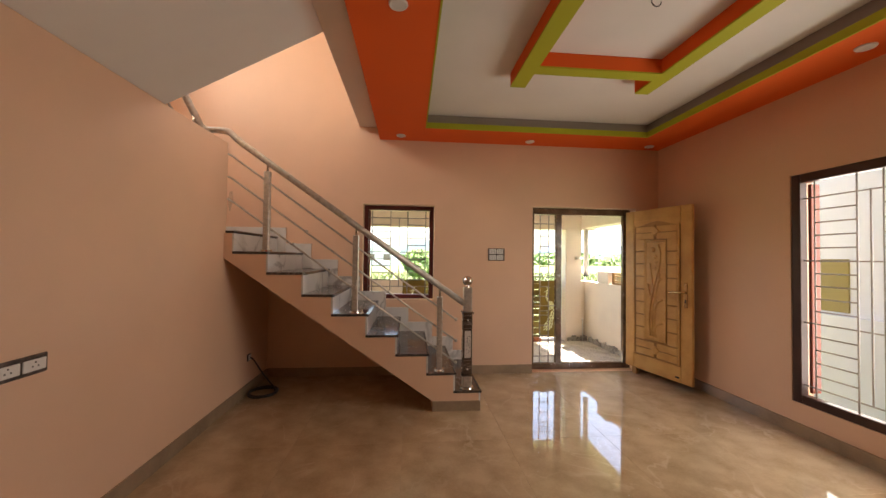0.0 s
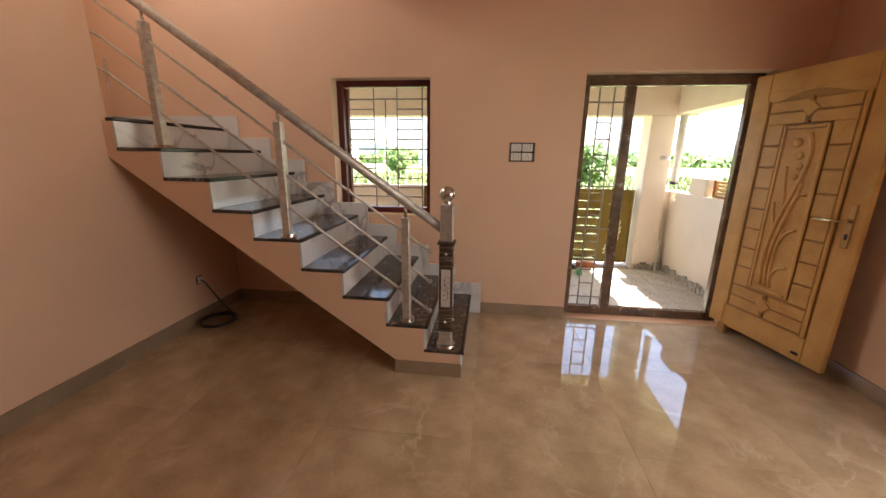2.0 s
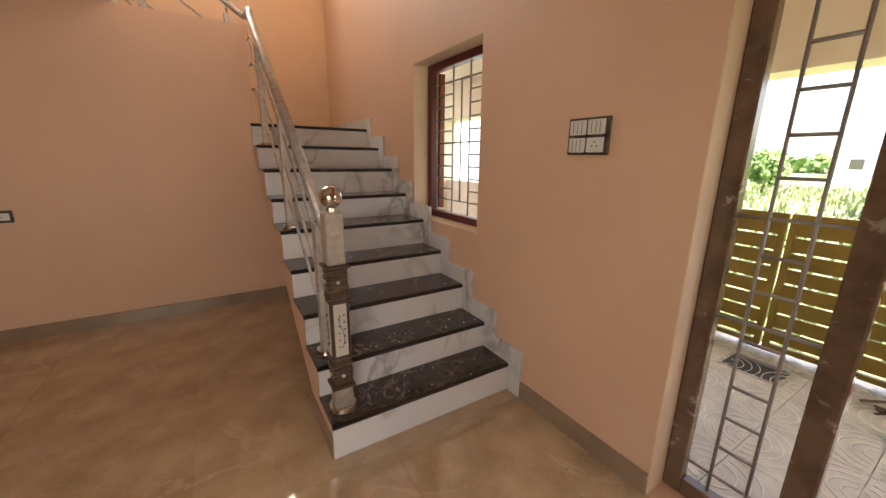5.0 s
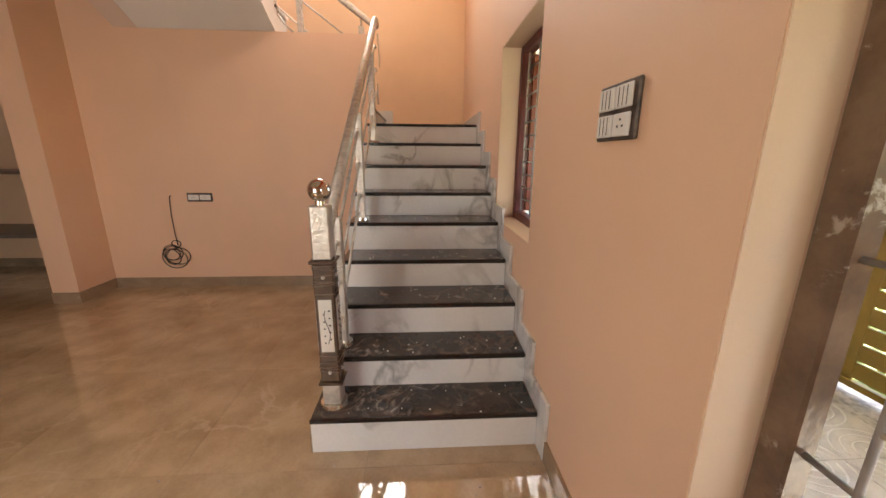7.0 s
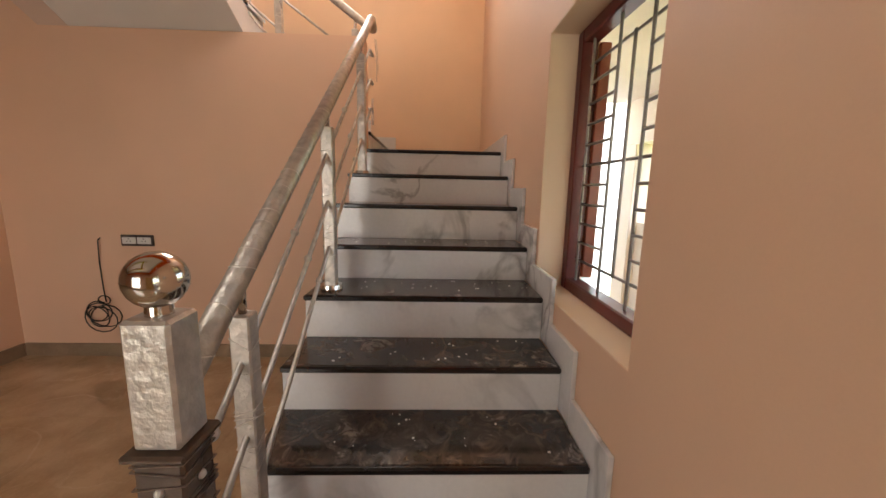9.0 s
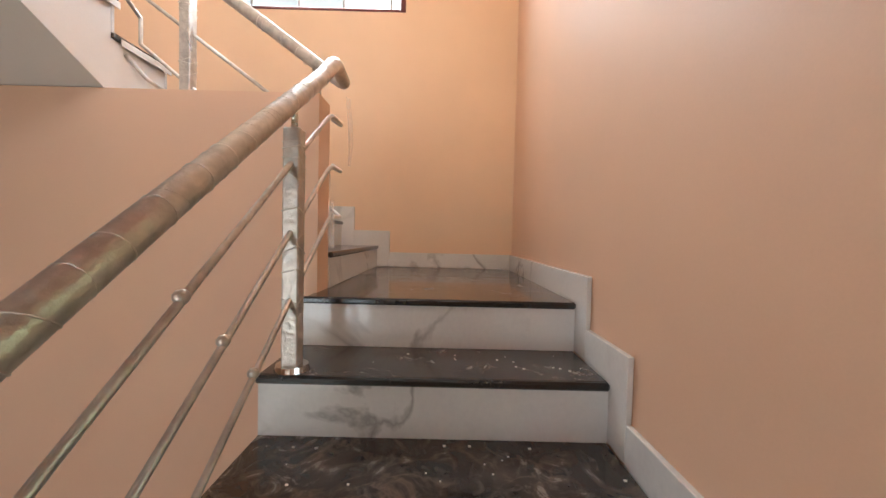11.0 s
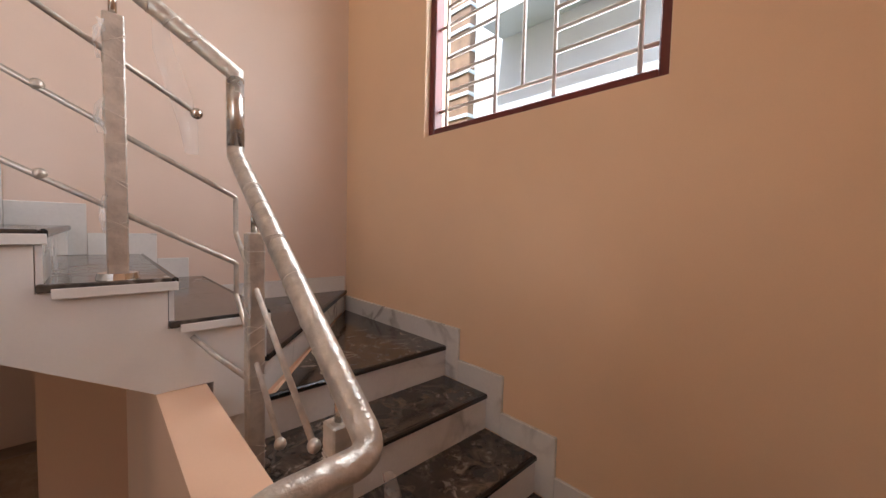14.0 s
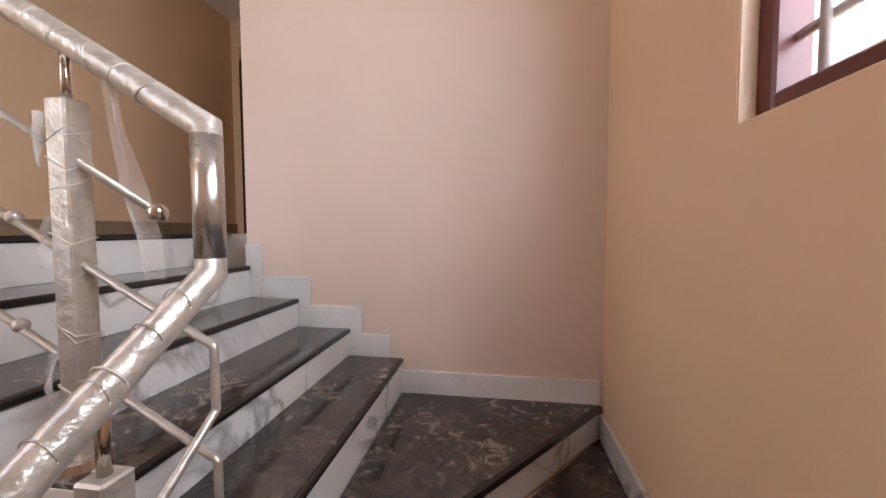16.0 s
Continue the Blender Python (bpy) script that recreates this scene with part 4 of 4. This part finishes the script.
for k in range(12):
    z = 0.22 + k * 0.133
    part("slanted_slat", prism(bmesh.new(), [(0.44, z), (0.44, z + 0.06), (0.64, z + 0.15), (0.64, z + 0.09)], "y", -0.012, 0.012), BLACK, ud)
part("glass", bbox(0.44, 0.64, -0.004, 0.004, 0.2, 1.84, 0), FROST, ud)
part("plain_leaf", bbox(-0.05, 0.36, -0.02, 0.02, 0, 2.0, 0.003), TEAKDARK, ud, "plain brown leaf")
lv = part("door_handle", bbox(0.655, 0.685, 0.02, 0.03, 0.85, 1.02, 0.003), BRASS, ud)

# ---- porch ----
PZ = -0.05
bm = bmesh.new()
box(bm, -3.4, 3.45, YO, 7.2, -0.35, PZ - 0.012)
porch = structure("porch_floor", bm, ROUGH, "grey swirl-patterned porch tiles, dusty and partly broken", "porch floor")
bm = bmesh.new()
box(bm, 3.30, 3.45, YO, 6.95, -0.35, 1.0)
box(bm, 3.19, 3.45, 6.95, 7.12, -0.35, 1.0)
structure("porch_parapet", bm, CREAM, "cream plastered low porch wall", "wall")
structure("porch_pillar", bbox(2.90, 3.19, 6.85, 7.14, -0.35, 1.93, 0.006), CREAM, "cream plastered square porch pillar", "pillar")
structure("porch_pillar", bbox(-3.40, -3.10, 6.85, 7.14, -0.35, 1.93, 0.006), CREAM, "cream plastered square porch pillar", "pillar")
bm = bmesh.new()
box(bm, -3.4, 3.45, 6.85, 7.14, 1.93, 2.45)
box(bm, 3.19, 3.45, YO, 6.85, 1.95, 2.45)
structure("porch_beam", bm, CREAM, "cream plastered beam under the porch roof", "beam")
bm = bmesh.new()
box(bm, -3.4, 3.45, YO, 7.3, 2.45, 2.6)
structure("porch_roof", bm, CREAM, "cream porch roof slab", "roof")
bm = bmesh.new()
box(bm, -1.0, 0.0, 6.95, 7.1, -0.35, 1.0)
box(bm, -3.1, -1.0, 6.95, 7.1, -0.35, 1.0)
structure("porch_wall", bm, CREAM, "cream compound wall beside the gate", "wall")
bm = bmesh.new()
for i in range(9):
    x = 2.93 + i * 0.04
    box(bm, x, x + random.uniform(0.022, 0.036), 6.80 + random.uniform(0, 0.02), 6.846, PZ, PZ + random.uniform(0.05, 0.10))
for i in range(16):
    y = 5.75 + i * 0.065
    box(bm, 3.262 + random.uniform(0, 0.015), 3.297, y, y + random.uniform(0.04, 0.06), PZ, PZ + random.uniform(0.06, 0.11))
tagged(part("mortar_edge", bm, ROUGH), "rough unfinished mortar strip along the porch wall foot", "mortar", "", "stuff")
pipe = thing("drain_pipe", "grey downpipe with open end beside the porch pillar", "pipe")
part("pipe_run", tube(bmesh.new(), [(3.30, 6.90, 2.3), (3.30, 6.90, 1.12)], 0.045, 16), GRILLEWHITE, pipe)
part("pipe_mouth", tube(bmesh.new(), [(3.30, 6.90, 1.12), (3.30, 6.90, 1.09)], 0.052, 16), BLACK, pipe)
tap = thing("garden_tap", "thin standing water pipe with a small tap", "tap")
part("riser_pipe", tube(bmesh.new(), [(3.16, 6.74, PZ), (3.16, 6.74, 0.36)], 0.010, 8), PLASTIC, tap)
part("spout", tube(bmesh.new(), [(3.16, 6.74, 0.36), (3.13, 6.68, 0.36), (3.12, 6.67, 0.33)], 0.012, 8), PLASTIC, tap)
lampo = thing("wall_lamp", "round white lamp base fixed on the pillar", "lamp")
part("base", disc(bmesh.new(), (3.12, 6.83, 1.42), 0.055, 0.05), PLASTIC, lampo)
bk = thing("loose_brick", "single red brick lying by the gate", "brick", at=(2.30, 6.82, PZ))
part("brick_body", bbox(-0.13, 0.13, -0.05, 0.05, 0, 0.065, 0.006), BRICK, bk)
bt = thing("crushed_bottle", "crushed green plastic bottle on the porch floor", "bottle", at=(2.12, 6.42, PZ + 0.035))
bm = ball(bmesh.new(), (0, 0, 0), 0.04, 14)
for v in bm.verts:
    v.co = Vector((v.co.x * 0.9, v.co.y * 1.7, v.co.z * 0.85)) + noise.noise_vector(v.co * 40) * 0.012
part("bottle_body", bm, GREENPL, bt)
rag = thing("wood_scraps", "small pile of brown wood scraps on the floor", "scraps")
for i in range(7):
    bm = bbox(-0.07, 0.07, -0.008, 0.008, 0, 0.01, 0.002)
    bm.transform(Matrix.Translation((2.06 + random.uniform(-.09, .09), 6.72 + random.uniform(-.06, .06), PZ + 0.003 + i * 0.004)) @ Matrix.Rotation(random.uniform(0, 3), 4, "Z"))
    part("splinter", bm, BARK, rag)
pit = thing("drain_pit", "open rectangular pit in the porch floor, its shaded depth a flat black sheet", "drain")
part("pit_rim", ring(1.27, 1.63, 6.50, 6.78, 0.02, PZ - 0.002, PZ + 0.006), ROUGH, pit)
# black sheet at floor level in place of the pit's shaded depth
part("pit_shade_sheet", bbox(1.29, 1.61, 6.52, 6.76, PZ - 0.004, PZ + 0.003, 0), BLACK, pit)

# ---- gate ----
gate = thing("entrance_gate", "olive painted metal gate with slats and a bird panel, its cut-outs drawn as pale raised pieces", "gate")


def leaf(x0, x1, panel):
    y0, y1 = 7.00, 7.04
    for a, b, c, d in ((x0, x0 + 0.04, PZ + 0.03, 1.0), (x1 - 0.04, x1, PZ + 0.03, 1.0), (x0 + 0.04, x1 - 0.04, 0.95, 1.0), (x0 + 0.04, x1 - 0.04, PZ + 0.03, PZ + 0.07)):
        part("gate_frame", bbox(a, b, y0, y1, c, d, 0.003), GATE, gate)
    s0, s1 = x0 + 0.04, x1 - 0.04
    if panel:
        p0, p1 = (s1 - 0.36, s1) if panel > 0 else (s0, s0 + 0.36)
        part("bird_panel", bbox(p0, p1, y0 + 0.012, y1 - 0.012, PZ + 0.07, 0.95, 0.002), GATE, gate)
        pm = (p0 + p1) / 2
        pc = pm + 0.03
        # raised pale pieces stand in for cut-outs with the bright field behind
        yb = y0 + 0.010
        neck = rounded([(pm - 0.035, yb, 0.805), (pm - 0.055, yb, 0.74), (pm - 0.05, yb, 0.68), (pm - 0.015, yb, 0.61), (pm + 0.02, yb, 0.55), (pm + 0.05, yb, 0.50)], 0.04, 3)
        part("bird_neck", tube(bmesh.new(), neck, 0.015, 6), PEA, gate)
        part("bird_head", ball(bmesh.new(), (pm - 0.035, yb, 0.81), 0.024, 10), PEA, gate)
        part("bird_beak", tube(bmesh.new(), [(pm - 0.05, yb, 0.81), (pm - 0.095, yb, 0.795)], 0.007, 5), PEA, gate)
        for k in (-1, 0, 1):
            part("bird_crest", tube(bmesh.new(), [(pm - 0.03, yb, 0.83), (pm - 0.02 + 0.025 * k, yb, 0.88)], 0.008, 5), PEA, gate)
        part("bird_body", tube(bmesh.new(), [(pc - 0.06, yb, 0.55), (pc - 0.02, yb, 0.48), (pc + 0.035, yb, 0.49), (pc + 0.05, yb, 0.56), (pc + 0.01, yb, 0.62), (pc - 0.03, yb, 0.58), (pc - 0.015, yb, 0.52), (pc + 0.035, yb, 0.49)], 0.011, 6), PEA, gate)
        bm = ball(bmesh.new(), (0, 0, 0), 0.045, 12)
        bm.transform(Matrix.Translation((pm + 0.03, yb + 0.002, 0.565)) @ Matrix.Rotation(radians(-30), 4, "Y") @ Matrix.Diagonal((0.8, 0.15, 1.5, 1)))
        part("bird_wing", bm, PEA, gate)
        part("bird_leg", tube(bmesh.new(), [(pc - 0.03, yb, 0.48), (pc - 0.05, yb, 0.43), (pc - 0.08, yb, 0.42)], 0.006, 5), PEA, gate)
        for r in range(8):
            n = (1, 2, 2, 3, 3, 4, 4, 3)[r]
            for c in range(n):
                fx = pc + 0.055 - 0.018 * r + (c - (n - 1) / 2) * 0.040
                fz = 0.47 - 0.050 * r - 0.006 * (c % 2)
                bm = ball(bmesh.new(), (0, 0, 0), 0.026, 8)
                bm.transform(Matrix.Translation((fx, yb + 0.001, fz)) @ Matrix.Rotation(radians(28 - 14 * (c - (n - 1) / 2)), 4, "Y") @ Matrix.Diagonal((0.62, 0.12, 1.25, 1)))
                part("bird_feather", bm, PEA, gate)
        if panel > 0:
            s1 = p0
        else:
            s0 = p1
    for k in range(8):
        z = 0.04 + k * 0.115
        part("slat", bbox(s0, s1, y0 + 0.010, y1 - 0.010, z, z + 0.101, 0.003), GATE, gate)


leaf(1.36, 2.88, 1)
leaf(-0.0, 1.345, -1)

# ---- outside ----
bm = bmesh.new()
box(bm, -400, 400, -400, 600, -0.6, -0.36)
ground = tagged(part("ground", bm, FIELD), "sunlit grassy open field", "ground", "", "structure")
nb = thing("neighbour_house", "white rendered neighbouring house with a shuttered opening", "house")
part("house_wall", bbox(5.0, 9.0, 0.5, 5.75, -0.36, 7.0, 0), WALLWHITE, nb)
part("shutter", bbox(4.985, 5.02, 4.19, 4.47, 0.835, 1.437, 0.004), OCHRE, nb)
part("plinth", bbox(4.93, 5.0, 0.5, 5.75, -0.36, 0.80, 0.004), WALLWHITE, nb)
nb2 = thing("neighbour_house", "white rendered house close to the stair window", "house")
part("house_wall", bbox(-9.0, -4.6, 0.2, 9.0, -0.36, 6.2, 0), NEIGHBOUR, nb2)
part("roof_slab", bbox(-9.1, -4.5, 0.1, 9.1, 6.2, 6.35, 0.01), NEIGHBOUR, nb2)
for k in range(12):
    part("pale_joint", bbox(-4.66, -4.485, 1.24, 1.61, 3.0 + 0.25 * k, 3.04 + 0.25 * k, 0.002), NEIGHBOUR, nb2)
part("sunshade", bbox(-4.6, -4.2, 2.0, 3.6, 5.0, 5.1, 0.01), NEIGHBOUR, nb2)
part("brick_column", bbox(-4.62, -4.5, 1.25, 1.60, -0.36, 6.2, 0.01), BROWNBLOCK, nb2)
blk = structure("parapet_block", bbox(3.30, 3.45, 6.17, 6.50, 1.003, 1.20, 0.006), CREAM, "cream plastered block on the porch wall", "wall")
lp = thing("louvred_panel", "small brown wooden slatted panel on the porch wall", "panel", at=(3.375, 5.92, 1.003))
part("panel_frame", bbox(-0.02, 0.02, -0.22, 0.22, 0, 0.03, 0.003), TEAKDARK, lp)
part("panel_frame", bbox(-0.02, 0.02, -0.22, -0.19, 0.03, 0.19, 0.003), TEAKDARK, lp)
part("panel_frame", bbox(-0.02, 0.02, 0.19, 0.22, 0.03, 0.19, 0.003), TEAKDARK, lp)
for k in range(4):
    part("slat", bbox(-0.012, 0.012, -0.19, 0.19, 0.035 + 0.04 * k, 0.065 + 0.04 * k, 0.003), TEAK, lp)


def tree(x, y, h, seed, label):
    random.seed(seed)
    t = thing("tree", label, "tree", at=(x, y, -0.36))
    bm = bmesh.new()
    tube(bm, [(0, 0, 0), (0.05, 0.03, h * 0.25), (0.0, 0.1, h * 0.55)], 0.05 * h / 2, 8)
    for i in range(6):
        a = i * 1.05
        tube(bm, [(0, 0.05, h * 0.3), (math.cos(a) * h * 0.18, math.sin(a) * h * 0.18, h * 0.5), (math.cos(a) * h * 0.32, math.sin(a) * h * 0.32, h * (0.6 + 0.06 * (i % 3)))], 0.02 * h / 2, 6)
    part("trunk", bm, BARK, t)
    verts, faces = [], []
    for i in range(2600):
        a, e, r = random.uniform(0, 6.28), random.uniform(-1.3, 1.3), h * 0.42 * random.uniform(0.5, 1) ** 0.5
        r *= 0.8 + 0.35 * noise.noise(Vector((math.cos(a), math.sin(a), e)) * 2 + Vector((seed, 0, 0)))
        c = Vector((math.cos(a) * math.cos(e) * r, math.sin(a) * math.cos(e) * r, h * 0.56 + math.sin(e) * r))
        s = h * 0.028
        u = Vector((random.gauss(0, 1), random.gauss(0, 1), random.gauss(0, 1))).normalized()
        v = u.orthogonal().normalized()
        k = len(verts)
        verts += [c - u * s * 1.6, c + v * s, c + u * s * 1.6, c - v * s]
        faces.append((k, k + 1, k + 2, k + 3))
    me = bpy.data.meshes.new("crown")
    me.from_pydata(verts, [], faces)
    me.materials.append(LEAF)
    c = new("crown", me)
    c.parent = t


tree(5.9, 21.0, 2.6, 3, "small leafy green tree standing in the field")
tree(0.6, 22.0, 2.4, 5, "small bushy green tree in the field")
tree(16.0, 22.0, 2.8, 8, "rounded green tree near the far houses")
tree(-6.0, 30.0, 2.6, 9, "low green tree in the field")
random.seed(12)
verts, faces = [], []
for i in range(9000):
    x = random.uniform(-90, 110)
    y = 85 + random.uniform(0, 12)
    hh = 2.4 + 1.6 * noise.noise(Vector((x * 0.09, 0, 0))) + 1.2 * noise.noise(Vector((x * 0.4, 3, 0)))
    c = Vector((x, y, -0.3 + random.random() ** 0.7 * hh))
    u = Vector((random.gauss(0, 1), random.gauss(0, 1), random.gauss(0, 1))).normalized()
    v = u.orthogonal().normalized()
    k = len(verts)
    verts += [c - u * 0.7, c + v * 0.5, c + u * 0.7, c - v * 0.5]
    faces.append((k, k + 1, k + 2, k + 3))
me = bpy.data.meshes.new("far_woods")
me.from_pydata(verts, [], faces)
me.materials.append(LEAF)
tagged(new("far_woods", me), "distant band of green trees across the field", "trees", "", "stuff")
# low grass tufts in the near field
verts, faces = [], []
for i in range(14000):
    x, y = random.uniform(-14, 24), 7.6 + 32 * random.random() ** 1.6
    hh = random.uniform(0.12, 0.38)
    a = random.uniform(0, 3.14)
    k = len(verts)
    dx, dy = math.cos(a) * 0.06, math.sin(a) * 0.06
    verts += [(x - dx, y - dy, -0.36), (x + dx, y + dy, -0.36), (x + random.uniform(-.1, .1), y + random.uniform(-.1, .1), -0.36 + hh)]
    faces.append((k, k + 1, k + 2))
me = bpy.data.meshes.new("grass")
me.from_pydata(verts, [], faces)
me.materials.append(FIELD)
tagged(new("grass", me), "rough sunlit grass and weeds", "grass", "", "stuff")
hl = bmesh.new()
prism(hl, [(-500, -1)] + [(-500 + i * 25, 14 + 22 * abs(noise.noise(Vector((i * 0.21, 5, 0))))) for i in range(41)] + [(500, -1)], "y", 560, 590)
tagged(part("hills", hl, HILL), "faint blue distant hills", "hills", "", "structure")


def far_house(x, y, w, d, h, label, mat=WALLWHITE, rows=True):
    t = thing("far_house", label, "house", "houses across the field", at=(x, y, -0.36))
    part("wall", bbox(0, w, 0, d, 0, h, 0), mat, t)
    part("roof", bbox(-0.3, w + 0.3, -0.3, d + 0.3, h, h + 0.3, 0), WALLWHITE, t)
    if not rows:
        return
    part("roof_room", bbox(w * 0.2, w * 0.6, d * 0.2, d * 0.8, h + 0.3, h + 2.2, 0), WALLWHITE, t)
    for s in range(max(1, int(h / 3))):
        for k in range(3):
            part("window", bbox(w * (0.15 + 0.28 * k), w * (0.15 + 0.28 * k) + 1.2, -0.05, 0.05, 1.0 + 3 * s, 2.2 + 3 * s, 0), SLATE, t)


far_house(49, 100, 12, 8, 5.2, "white two-storey house across the field")
far_house(36, 96, 11, 8, 3.2, "low white house across the field")
far_house(-12, 70, 10, 8, 3.3, "low pale house at the field edge")
far_house(-34, 58, 12, 8, 3.6, "pale pink house beyond the field", CREAM)
far_house(-52, 66, 11, 8, 5.8, "cream two-storey house beyond the field", CREAM)
far_house(2, 78, 12, 6, 1.7, "long low grey shed at the field edge", ROUGH, False)

# ---- floor tiles ----
TS = 0.80
tile = bmesh.new()
box(tile, 0.0007, TS - 0.0007, 0.0007, TS - 0.0007, -0.004, 0.0)
tm = bpy.data.meshes.new("floor_tile")
tile.to_mesh(tm)
tile.free()
tm.materials.append(FLOOR)
for i in range(6):
    for j in range(10):
        x, y = XR - 0.8 - i * TS, YF - 0.8 - j * TS
        if y > -2.9:
            piece("floor_tile", tm, floor, Matrix.Translation((x, y, 0)))
for j in range(10):
    x, y = XR - 5.6, YF - 0.8 - j * TS
    if y > -2.9:
        piece("floor_tile", tm, floor, Matrix.Translation((x, y, 0)))
# porch tiles with raised swirls
PS_ = 0.40
tile = bmesh.new()
box(tile, 0.002, PS_ - 0.002, 0.002, PS_ - 0.002, -0.012, 0.0)
tm = bpy.data.meshes.new("porch_tile")
tile.to_mesh(tm)
tile.free()
tm.materials.append(PORCH)
curl = bmesh.new()
for cx, cy in ((0.0, 0.2), (0.4, 0.2)):
    for r in (0.05, 0.095, 0.14, 0.185):
        s = 1 if cx == 0.0 else -1
        tube(curl, [(cx + s * (0.004 + r * math.sin(math.pi * (i + 0.5) / 13)), cy + r * math.cos(math.pi * (i + 0.5) / 13), 0.0) for i in range(13)], 0.006, 4)
cm = bpy.data.meshes.new("swirl")
curl.to_mesh(cm)
curl.free()
cm.materials.append(CURL)
for i in range(11):
    for j in range(4):
        x, y = 3.30 - PS_ * (i + 1), YO + 0.01 + PS_ * j
        t = piece("porch_tile", tm, porch, Matrix.Translation((x, y, PZ)))
        s = piece("swirl", cm, t)
